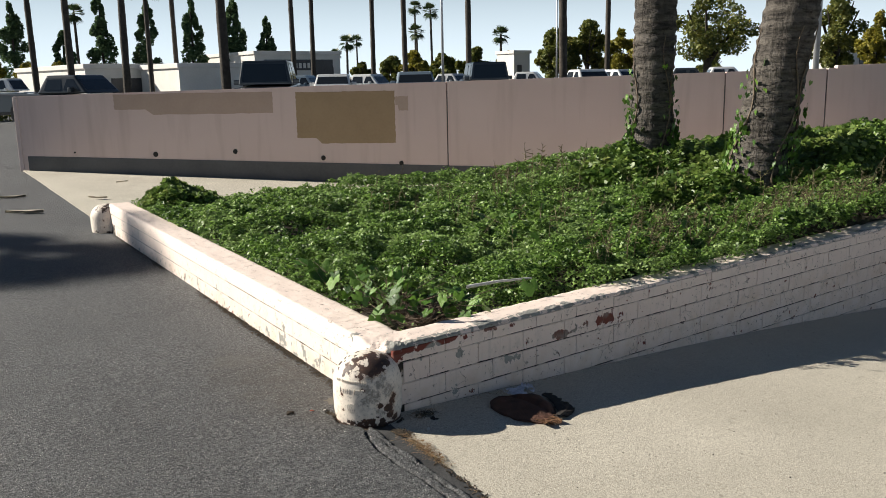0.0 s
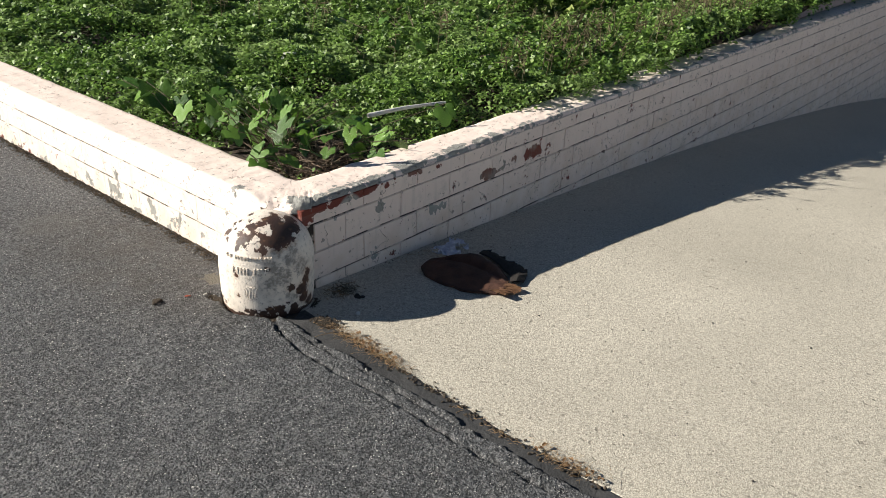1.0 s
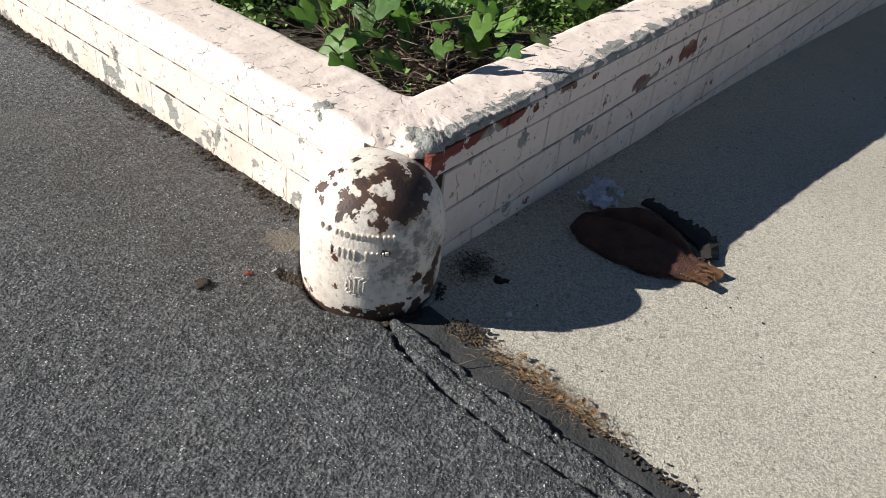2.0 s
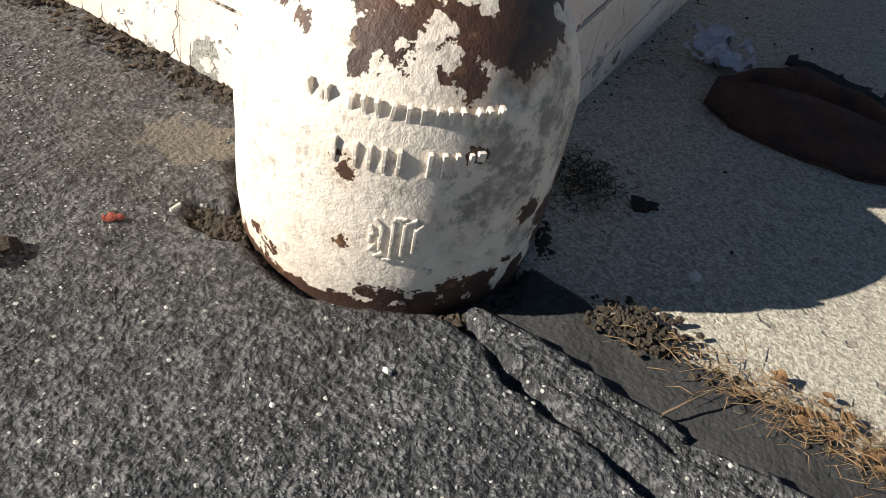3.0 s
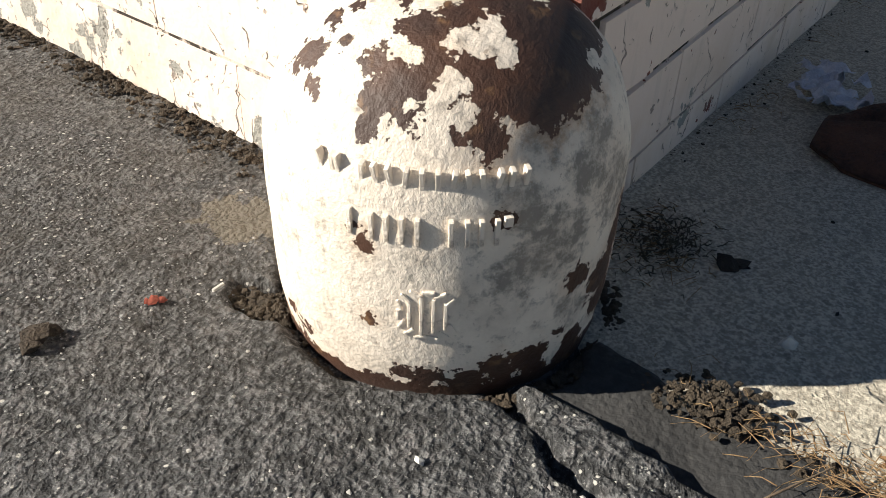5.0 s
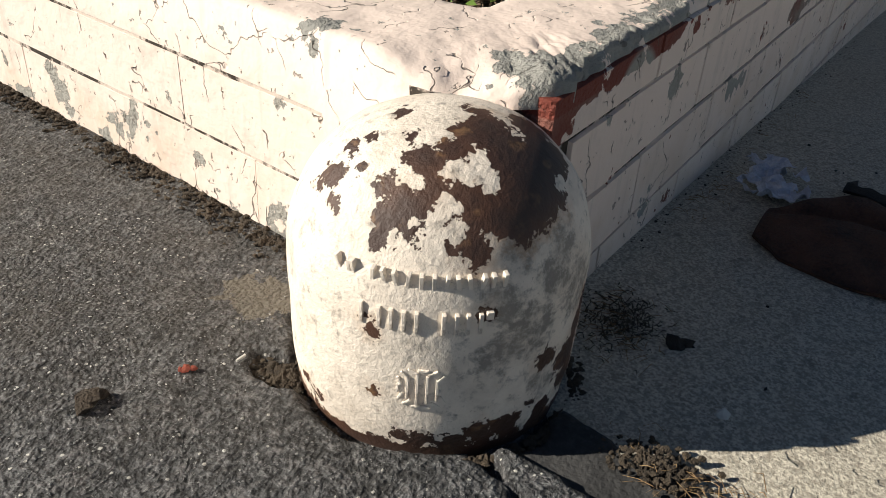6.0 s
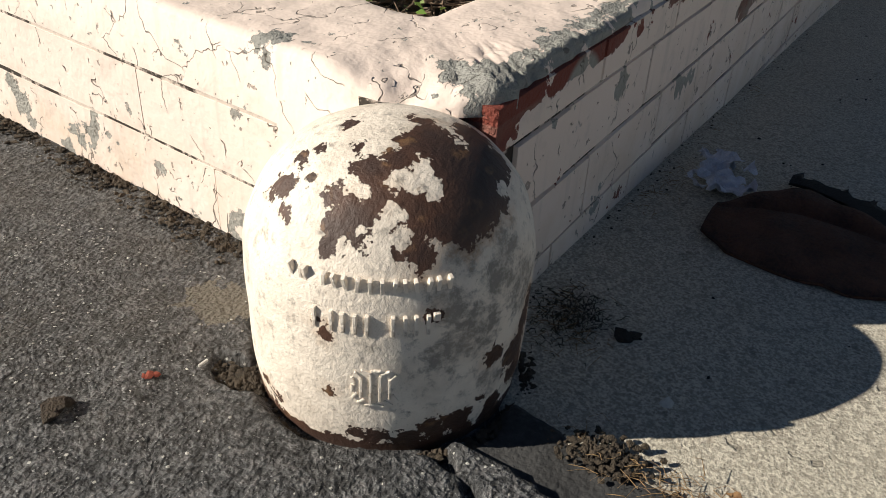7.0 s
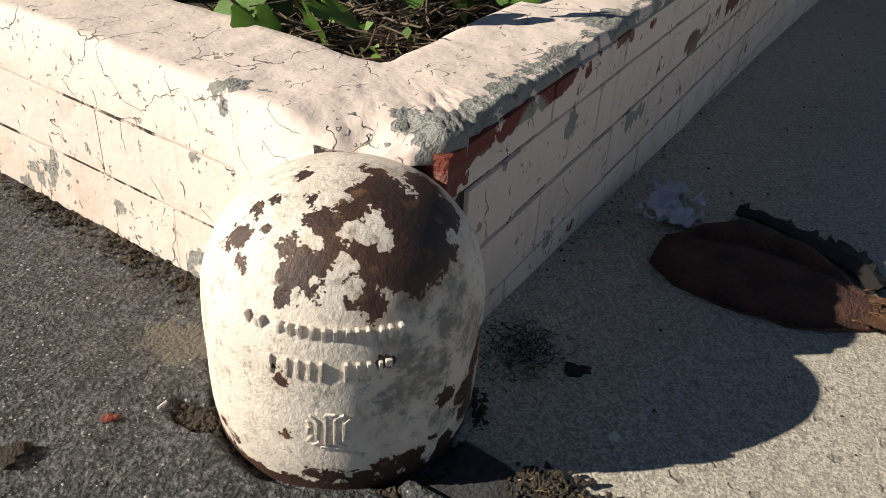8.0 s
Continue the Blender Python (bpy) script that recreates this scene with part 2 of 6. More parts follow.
def make_cast_iron():
    """Cream paint flaking off rusty cast iron."""
    m, nt, b = material("painted_cast_iron", 0.5)
    p = local(nt)
    wide = noise_of(nt, p, 9, 3, 0.5)
    gone = node(nt, "Attribute").outputs["Fac"]
    gone.node.attribute_name = "bare"
    gone = maths(nt, "SUBTRACT", gone, 1.0)
    thin = node(nt, "Attribute").outputs["Fac"]
    thin.node.attribute_name = "worn"
    ragged = maths(nt, "ADD", maths(nt, "SUBTRACT", noise_of(nt, p, 52, 6, 0.64), 0.5), maths(nt, "MULTIPLY", maths(nt, "SUBTRACT", noise_of(nt, p, 150, 4, 0.6), 0.5), 0.5))
    mask = maths(nt, "ADD", gone, maths(nt, "MULTIPLY", ragged, 2.2))
    chips = maths(nt, "MULTIPLY", span(nt, noise_of(nt, p, 75, 5, 0.6), 0.72, 0.735), span(nt, gone, -0.999, -0.99, 0.0, 1.0))
    bare = maths(nt, "MAXIMUM", span(nt, mask, -0.02, 0.02), chips)
    core = span(nt, gone, 0.25, 0.9)
    fine = noise_of(nt, p, 210, 4, 0.6)
    rust = blend(nt, span(nt, wide, 0.4, 0.62), (0.052, 0.027, 0.020), (0.105, 0.048, 0.028))
    rust = blend(nt, maths(nt, "MULTIPLY", span(nt, noise_of(nt, p, 45, 5), 0.58, 0.7), 0.75), rust, (0.27, 0.15, 0.07))
    rust = blend(nt, maths(nt, "MULTIPLY", core, 0.6), rust, (0.040, 0.026, 0.022))
    paint = blend(nt, wide, (0.80, 0.71, 0.61), (0.86, 0.78, 0.68))
    worn = maths(nt, "ADD", noise_of(nt, p, 62, 7, 0.74), maths(nt, "MULTIPLY", thin, 0.15))
    paint = blend(nt, maths(nt, "MULTIPLY", thin, 0.35), paint, (0.46, 0.41, 0.36))
    paint = blend(nt, maths(nt, "MULTIPLY", span(nt, worn, 0.54, 0.70), 0.85), paint, (0.20, 0.18, 0.16))
    dirt = maths(nt, "MULTIPLY", span(nt, noise_of(nt, p, 16, 6, 0.68), 0.46, 0.72), 0.55)
    paint = blend(nt, dirt, paint, (0.46, 0.39, 0.32))
    pit = span(nt, noise_of(nt, p, 190, 3, 0.6), 0.66, 0.72)
    paint = blend(nt, maths(nt, "MULTIPLY", pit, 0.5), paint, (0.30, 0.22, 0.16))
    bleed = maths(nt, "MULTIPLY", span(nt, mask, -0.7, -0.05), span(nt, wide, 0.45, 0.65))
    paint = blend(nt, maths(nt, "MULTIPLY", bleed, 0.55), paint, (0.50, 0.29, 0.14))
    colour(nt, b, blend(nt, bare, paint, rust))
    nt.links.new(span(nt, bare, 0, 1, 0.62, 0.55), b.inputs["Roughness"])
    n1 = bump(nt, b, noise_of(nt, p, 130, 5, 0.65), 0.55, 0.004)
    h = maths(nt, "SUBTRACT", maths(nt, "MULTIPLY", fine, 0.22), bare)
    bump(nt, b, h, 0.8, 0.0022, n1)
    return m


def make_leaf(name, dark, light, pale, rough=0.45, glow=0.35):
    m, nt, b = material(name, rough)
    g = nt.nodes.new("ShaderNodeNewGeometry")
    rnd = g.outputs["Random Per Island"]
    c = blend(nt, rnd, dark, light)
    c = blend(nt, span(nt, rnd, 0.9, 0.97), c, pale)
    patch = noise_of(nt, g.outputs["Position"], 1.6, 3)
    c = blend(nt, maths(nt, "MULTIPLY", span(nt, patch, 0.45, 0.7), 0.4), c, pale)
    colour(nt, b, c)
    t = node(nt, "BsdfTranslucent", Color=c)
    mix = nt.nodes.new("ShaderNodeMixShader")
    mix.inputs[0].default_value = glow
    nt.links.new(b.outputs[0], mix.inputs[1])
    nt.links.new(t.outputs[0], mix.inputs[2])
    nt.links.new(mix.outputs[0], nt.nodes["Material Output"].inputs["Surface"])
    return m


def make_ivy(name="ivy_leaf"):
    m, nt, b = material(name, 0.33)
    p = local(nt)
    rnd = nt.nodes.new("ShaderNodeObjectInfo").outputs["Random"]
    c = blend(nt, rnd, (0.028, 0.085, 0.012), (0.15, 0.29, 0.034))
    s = xyz(nt, p)
    vein = span(nt, cells(nt, p, 34, "DISTANCE_TO_EDGE"), 0.02, 0.07, 1.0, 0.0)
    mid = span(nt, maths(nt, "ABSOLUTE", s[0]), 0.0, 0.0016, 1.0, 0.0)
    c = blend(nt, maths(nt, "MULTIPLY", maths(nt, "MAXIMUM", vein, mid), 0.3), c, (0.26, 0.36, 0.09))
    c = blend(nt, maths(nt, "MULTIPLY", span(nt, noise_of(nt, p, 60, 4), 0.55, 0.7), 0.3), c, (0.05, 0.09, 0.02))
    colour(nt, b, c)
    bump(nt, b, vein, 0.4, 0.001)
    t = node(nt, "BsdfTranslucent", Color=c)
    mix = nt.nodes.new("ShaderNodeMixShader")
    mix.inputs[0].default_value = 0.16
    nt.links.new(b.outputs[0], mix.inputs[1])
    nt.links.new(t.outputs[0], mix.inputs[2])
    nt.links.new(mix.outputs[0], nt.nodes["Material Output"].inputs["Surface"])
    return m


def make_plain(name, a, c, scale=8.0, rough=0.8, metal=0.0, relief=0.4, depth=0.004, coat=0.0):
    m, nt, b = material(name, rough, metal)
    p = place(nt)
    n = noise_of(nt, p, scale, 5)
    f = noise_of(nt, p, scale * 11, 4)
    colour(nt, b, blend(nt, span(nt, maths(nt, "ADD", maths(nt, "MULTIPLY", n, 0.65), maths(nt, "MULTIPLY", f, 0.35)), 0.33, 0.67), a, c))
    if relief:
        bump(nt, b, f, relief, depth)
    if coat:
        b.inputs["Coat Weight"].default_value = coat
    return m


def make_bark(name="palm_bark"):
    m, nt, b = material(name, 0.9)
    p = local(nt)
    ring = node(nt, "TexNoise", Vector=node(nt, "Mapping", Vector=p, Scale=(3, 3, 17)).outputs[0], Scale=1.0, Detail=5.0, Roughness=0.65).outputs["Fac"]
    crack = node(nt, "TexNoise", Vector=node(nt, "Mapping", Vector=p, Scale=(26, 26, 5)).outputs[0], Scale=1.0, Detail=5.0, Roughness=0.65).outputs["Fac"]
    c = blend(nt, span(nt, ring, 0.35, 0.62), (0.030, 0.025, 0.021), (0.135, 0.118, 0.10))
    c = blend(nt, maths(nt, "MULTIPLY", span(nt, crack, 0.55, 0.68), 0.7), c, (0.045, 0.036, 0.03))
    slit = node(nt, "TexNoise", Vector=node(nt, "Mapping", Vector=p, Scale=(9, 9, 30)).outputs[0], Scale=1.0, Detail=4.0, Roughness=0.6).outputs["Fac"]
    c = blend(nt, maths(nt, "MULTIPLY", span(nt, slit, 0.57, 0.64), 0.85), c, (0.022, 0.018, 0.015))
    c = blend(nt, maths(nt, "MULTIPLY", span(nt, noise_of(nt, p, 7, 5), 0.5, 0.65), 0.3), c, (0.19, 0.17, 0.15))
    colour(nt, b, c)
    ring = maths(nt, "SUBTRACT", ring, maths(nt, "MULTIPLY", span(nt, slit, 0.57, 0.64), 0.3))
    n1 = bump(nt, b, ring, 1.0, 0.05)
    bump(nt, b, crack, 1.0, 0.03, n1)
    return m


def make_wall_paint():
    m, nt, b = material("pink_wall_paint", 0.85)
    p = place(nt)
    big = noise_of(nt, p, 0.7, 5)
    streak = node(nt, "TexNoise", Vector=node(nt, "Mapping", Vector=p, Scale=(5, 5, 0.5)).outputs[0], Scale=1.0, Detail=5.0).outputs["Fac"]
    c = blend(nt, big, (0.58, 0.465, 0.435), (0.67, 0.55, 0.515))
    c = blend(nt, maths(nt, "MULTIPLY", span(nt, streak, 0.52, 0.75), 0.35), c, (0.40, 0.31, 0.27))
    colour(nt, b, c)
    bump(nt, b, noise_of(nt, p, 30, 5), 0.3, 0.006)
    return m


def make_chip():
    """Stone chips, each of its own grey."""
    m, nt, b = material("stone_chip", 0.7)
    g = nt.nodes.new("ShaderNodeNewGeometry")
    rnd = g.outputs["Random Per Island"]
    c = blend(nt, rnd, (0.04, 0.041, 0.044), (0.34, 0.34, 0.33))
    c = blend(nt, span(nt, rnd, 0.90, 0.93), c, (0.60, 0.59, 0.55))
    colour(nt, b, blend(nt, maths(nt, "MULTIPLY", noise_of(nt, g.outputs["Position"], 500, 3), 0.35), c, (0.07, 0.07, 0.07)))
    return m


CHIP = make_chip()


def make_glass(name="tinted_glass"):
    m, nt, b = material(name, 0.06)
    b.inputs["Base Color"].default_value = (0.02, 0.024, 0.028, 1)
    b.inputs["Specular IOR Level"].default_value = 0.7
    return m


ASPHALT, CONCRETE = make_asphalt(), make_concrete()
BRICK, CAP = make_painted("painted_brick", "brick"), make_painted("painted_render", "cap")
IRON, BARK, WALL_PAINT, GLASS, IVY = make_cast_iron(), make_bark(), make_wall_paint(), make_glass(), make_ivy()
COVER = make_leaf("groundcover_leaf", (0.026, 0.068, 0.016), (0.27, 0.44, 0.085), (0.42, 0.55, 0.21), 0.50)
IVY_FAR = make_leaf("ivy_foliage", (0.045, 0.10, 0.02), (0.20, 0.31, 0.06), (0.34, 0.40, 0.12), 0.45)
DRY = make_leaf("dry_weed", (0.09, 0.075, 0.035), (0.20, 0.17, 0.08), (0.30, 0.27, 0.16), 0.7)
SOIL = make_plain("dark_soil", (0.022, 0.017, 0.012), (0.075, 0.055, 0.038), 22, 0.95, 0, 0.9, 0.012)
DIRT = make_plain("dry_dirt", (0.032, 0.026, 0.019), (0.12, 0.092, 0.064), 50, 0.95, 0, 0.9, 0.006)
TWIG = make_plain("dead_stem", (0.075, 0.05, 0.035), (0.24, 0.18, 0.12), 40)
STRAW = make_plain("dry_straw", (0.12, 0.072, 0.035), (0.42, 0.28, 0.14), 120)
MOSS = make_plain("dead_moss", (0.045, 0.042, 0.028), (0.15, 0.125, 0.085), 60, 0.95)
LITTER = make_plain("dead_leaf", (0.13, 0.065, 0.03), (0.28, 0.165, 0.075), 70)
JOINT = make_joint()
TAN = make_plain("tan_cover_paint", (0.30, 0.215, 0.13), (0.35, 0.255, 0.155), 2, 0.85, 0, 0.2)
MAUVE = make_plain("mauve_cover_paint", (0.40, 0.30, 0.245), (0.445, 0.345, 0.285), 2, 0.85, 0, 0.2)
DARK_GREY = make_plain("dark_grey_band", (0.085, 0.087, 0.092), (0.115, 0.117, 0.122), 2, 0.9, 0, 0.3)
HOLE = make_plain("hole_black", (0.008, 0.008, 0.008), (0.02, 0.018, 0.016), 30, 0.7)
SHEATH = make_plain("brown_palm_sheath", (0.046, 0.022, 0.015), (0.15, 0.062, 0.037), 18, 0.9, 0, 0.9, 0.008)
SHEATH_IN = make_plain("fibrous_palm_core", (0.17, 0.08, 0.04), (0.36, 0.20, 0.10), 60, 0.8, 0, 0.9)
CHAR = make_plain("blackened_bark", (0.012, 0.010, 0.009), (0.035, 0.028, 0.024), 30, 0.9, 0, 0.9)
PAPER = make_plain("soiled_paper", (0.42, 0.43, 0.50), (0.80, 0.81, 0.88), 35, 0.8)
PIPE = make_plain("weathered_white_plastic", (0.46, 0.45, 0.42), (0.68, 0.67, 0.63), 20, 0.5)
RED = make_plain("red_berry_husk", (0.17, 0.03, 0.018), (0.32, 0.07, 0.035), 80)
STUCCO = make_plain("white_stucco", (0.66, 0.63, 0.58), (0.76, 0.73, 0.68), 0.8, 0.85, 0, 0.2)
DARKPANEL = make_plain("dark_shopfront", (0.03, 0.03, 0.035), (0.07, 0.07, 0.075), 0.6, 0.4, 0, 0.0)
TRUNKM = make_plain("tree_bark", (0.03, 0.025, 0.02), (0.085, 0.07, 0.055), 6, 0.9, 0, 0.8, 0.02)
POLE = make_plain("galvanised_steel", (0.55, 0.56, 0.57), (0.66, 0.67, 0.68), 3, 0.45, 0.6, 0.0)
TYRE = make_plain("black_rubber", (0.012, 0.012, 0.012), (0.022, 0.022, 0.022), 20, 0.8)
CONIFER = make_leaf("conifer_foliage", (0.05, 0.10, 0.045), (0.12, 0.19, 0.08), (0.15, 0.22, 0.09), 0.8, 0.3)
GREEN = make_leaf("tree_foliage", (0.06, 0.09, 0.022), (0.19, 0.205, 0.045), (0.30, 0.27, 0.055), 0.6, 0.3)
YELLOW = make_leaf("yellowing_foliage", (0.15, 0.15, 0.02), (0.32, 0.28, 0.04), (0.40, 0.33, 0.05), 0.5, 0.3)
FROND = make_leaf("palm_frond", (0.025, 0.055, 0.018), (0.07, 0.11, 0.035), (0.14, 0.13, 0.06), 0.5, 0.2)

# ---- mesh helpers ----


def mesh_of(name, verts, faces, mat, smooth=False):
    me = bpy.data.meshes.new(name)
    me.from_pydata([tuple(v) for v in verts], [], faces)
    me.materials.append(mat)
    if smooth:
        me.shade_smooth()
    me.update()
    return me


def quads_mesh(name, verts, per, mat):
    """A mesh of many separate faces of the same corner count, from one array."""
    verts = np.asarray(verts, dtype=np.float32).reshape(-1, 3)
    n = len(verts) // per
    me = bpy.data.meshes.new(name)
    me.vertices.add(len(verts))
    me.vertices.foreach_set("co", verts.ravel())
    me.loops.add(len(verts))
    me.loops.foreach_set("vertex_index", np.arange(len(verts), dtype=np.int32))
    me.polygons.add(n)
    me.polygons.foreach_set("loop_start", np.arange(0, len(verts), per, dtype=np.int32))
    me.materials.append(mat)
    me.update(calc_edges=True)
    me.validate()
    return me


def part(name, bm, mat, parent, label="", smooth=False):
    """Links a bmesh or a mesh as one object under a thing or under a part."""
    if isinstance(bm, bmesh.types.BMesh):
        me = bpy.data.meshes.new(name)
        bm.to_mesh(me)
        bm.free()
        me.materials.append(mat)
        if smooth:
            me.shade_smooth()
    else:
        me = bm
    ob = new(name, me)
    ob.parent = parent
    if label:
        ob["label"] = label
    return ob


def thing(name, x, y, z, label, category, group="", kind="", turn=0):
    ob = new(name)
    ob.empty_display_size = 0.1
    ob.matrix_basis = pose(x, y, z, 0, 0, turn)
    return tagged(ob, label, category, group, kind)


def box(bm, x0, x1, y0, y1, z0, z1, bevel=0.0):
    out = bmesh.ops.create_cube(bm, size=1.0)["verts"]
    for v in out:
        v.co = Vector((x0 + (v.co.x + 0.5) * (x1 - x0), y0 + (v.co.y + 0.5) * (y1 - y0), z0 + (v.co.z + 0.5) * (z1 - z0)))
    if bevel:
        edges = list({e for v in out for e in v.link_edges})
        bmesh.ops.bevel(bm, geom=edges, offset=bevel, segments=2, affect="EDGES", profile=0.6)
    return bm


def boxed(x0, x1, y0, y1, z0, z1, bevel=0.0):
    return box(bmesh.new(), x0, x1, y0, y1, z0, z1, bevel)


def turned(profile, steps=32, mat=None, name="turned", wobble=0.0, lean=(0, 0)):
    """A lathe form from (radius, height) pairs."""
    verts, faces = [], []
    top = profile[-1][1] or 1
    for r, z in profile:
        for i in range(steps):
            a = 2 * math.pi * i / steps
            k = r * (1 + wobble * noise.noise((math.cos(a) * 2, math.sin(a) * 2, z * 3)))
            verts.append((k * math.cos(a) + lean[0] * z / top, k * math.sin(a) + lean[1] * z / top, z))
    for j in range(len(profile) - 1):
        for i in range(steps):
            a, b = j * steps + i, j * steps + (i + 1) % steps
            faces.append((a, b, b + steps, a + steps))
    faces.append(tuple(range((len(profile) - 1) * steps, len(profile) * steps)))
    faces.append(tuple(range(steps))[::-1])
    return mesh_of(name, verts, faces, mat, True)


def tube_points(points, radius, sides=5):
    """Verts and faces of a thin tapering stem along points."""
    verts, faces = [], []
    pts = [Vector(p) for p in points]
    for i, p in enumerate(pts):
        d = (pts[min(i + 1, len(pts) - 1)] - pts[max(i - 1, 0)]).normalized()
        side = d.cross(Vector((0.3, 0.2, 1))).normalized()
        up = d.cross(side)
        r = radius * (1 - 0.6 * i / (len(pts) - 1))
        for k in range(sides):
            a = 2 * math.pi * k / sides
            verts.append(p + side * r * math.cos(a) + up * r * math.sin(a))
    for i in range(len(pts) - 1):
        for k in range(sides):
            a, b = i * sides + k, i * sides + (k + 1) % sides
            faces.append((a, b, b + sides, a + sides))
    return verts, faces


def many_tubes(name, lines, mat, sides=4):
    verts, faces = [], []
    for points, radius in lines:
        v, f = tube_points(points, radius, sides)
        o = len(verts)
        verts += v
        faces += [tuple(i + o for i in q) for q in f]
    return mesh_of(name, verts, faces, mat, True)


def smoothstep(a, b, x):
    t = np.clip((x - a) / (b - a), 0, 1)
    return t * t * (3 - 2 * t)


def line_distance(x, y, pts):
    """How far a place lies from a polyline."""
    best = np.full(np.shape(x), 1e9)
    for (ax, ay), (bx, by) in zip(pts[:-1], pts[1:]):
        dx, dy = bx - ax, by - ay
        t = np.clip(((x - ax) * dx + (y - ay) * dy) / (dx * dx + dy * dy), 0, 1)
        best = np.minimum(best, np.hypot(x - ax - t * dx, y - ay - t * dy))
    return best


def lattice(x, y, size, seed=0):
    """Smooth value noise between -1 and 1."""
    rng = np.random.RandomState(seed)
    table = rng.rand(256, 256) * 2 - 1
    u, v = x / size + 1000.3, y / size + 1000.7
    i, j = np.floor(u).astype(int), np.floor(v).astype(int)
    f, g = u - i, v - j
    f, g = f * f * (3 - 2 * f), g * g * (3 - 2 * g)
    i0, j0, i1, j1 = i % 256, j % 256, (i + 1) % 256, (j + 1) % 256
    return (table[i0, j0] * (1 - f) + table[i1, j0] * f) * (1 - g) + (table[i0, j1] * (1 - f) + table[i1, j1] * f) * g


# ---- the lie of the land ----
WALL_END, WALL_DIR, WALL_OUT = (3.28, 17.7), (0.682, -0.731), (0.731, 0.682)


def edge_x(y):
    """Where the asphalt meets the driveway's concrete."""
    return np.interp(y, [-30, -2, 0.5, 1.55, 1.8, 2.03, 2.3, 2.6, 2.9], [0.4, 1.36, 1.53, 1.602, 1.615, 1.652, 1.69, 1.727, 1.76])


def far_z(x):
    """The fall of the ground behind the planter."""
    return -0.055 * np.clip(x - 3.25, 0, 14)


def driveway_z(x):
    d = np.clip(x - 1.75, 0, 11.5)
    return -(0.045 * d + 0.0055 * d * d) - 0.008


CRACK = [(1.652, 2.79), (1.607, 2.715), (1.575, 2.63), (1.556, 2.56), (1.545, 2.45), (1.535, 2.34), (1.54, 2.2), (1.52, 2.05), (1.505, 1.85), (1.50, 1.6)]
CRACK_2 = [(1.60, 2.70), (1.625, 2.62), (1.61, 2.50), (1.595, 2.40), (1.60, 2.28), (1.575, 2.1), (1.56, 1.9)]
CRACK_3 = [(1.585, 3.105), (1.52, 3.08), (1.47, 3.03), (1.44, 2.99)]
LIP = [(1.665, 2.74), (1.64, 2.62), (1.63, 2.48), (1.615, 2.3), (1.60, 2.1), (1.575, 1.9), (1.55, 1.6)]


def ground_z(x, y):
    x, y = np.asarray(x, float), np.asarray(y, float)
    out = (x - WALL_END[0]) * WALL_OUT[0] + (y - WALL_END[1]) * WALL_OUT[1]
    along = (x - WALL_END[0]) * WALL_DIR[0] + (y - WALL_END[1]) * WALL_DIR[1]
    lot = 0.5 * np.maximum(smoothstep(0.35, 1.1 + 8 * smoothstep(0.5, -2.0, along), out), smoothstep(0, 16, -along))
    drop = np.where(y < 2.9, np.minimum(0, driveway_z(x) - 0.05), 0) * smoothstep(0.0, 0.02, x - edge_x(y) - 0.012) * (out < 0.3)
    back = np.where(y >= 2.9, far_z(x) - 0.05 * smoothstep(3.1, 3.6, x), 0) * (1 - smoothstep(0.35, 1.1, out))
    return lot + drop + back + 0.004


def steps_of(lo, hi, fine, limit):
    def grow(start, sign):
        out, s, at = [], fine, start
        while abs(at) < limit:
            s = min(s * 1.16, 0.4 if abs(at) < 24 else 1e9)
            at += sign * s
            out.append(at)
        return out
    return np.array(grow(lo, -1)[::-1] + list(np.arange(lo, hi, fine)) + grow(hi, 1))


def relief(x, y):
    """Unevenness of the asphalt, fine only near the planter's corner."""
    near = smoothstep(6, 2.0, np.hypot(x - 1.5, y - 2.6))
    fine = 0.004 * lattice(x, y, 0.09, 1) + 0.0009 * lattice(x, y, 0.024, 2) + 0.0008 * lattice(x, y, 0.013, 3)
    return near * fine + 0.006 * smoothstep(40, 3, np.hypot(x, y)) * lattice(x, y, 0.7, 4)


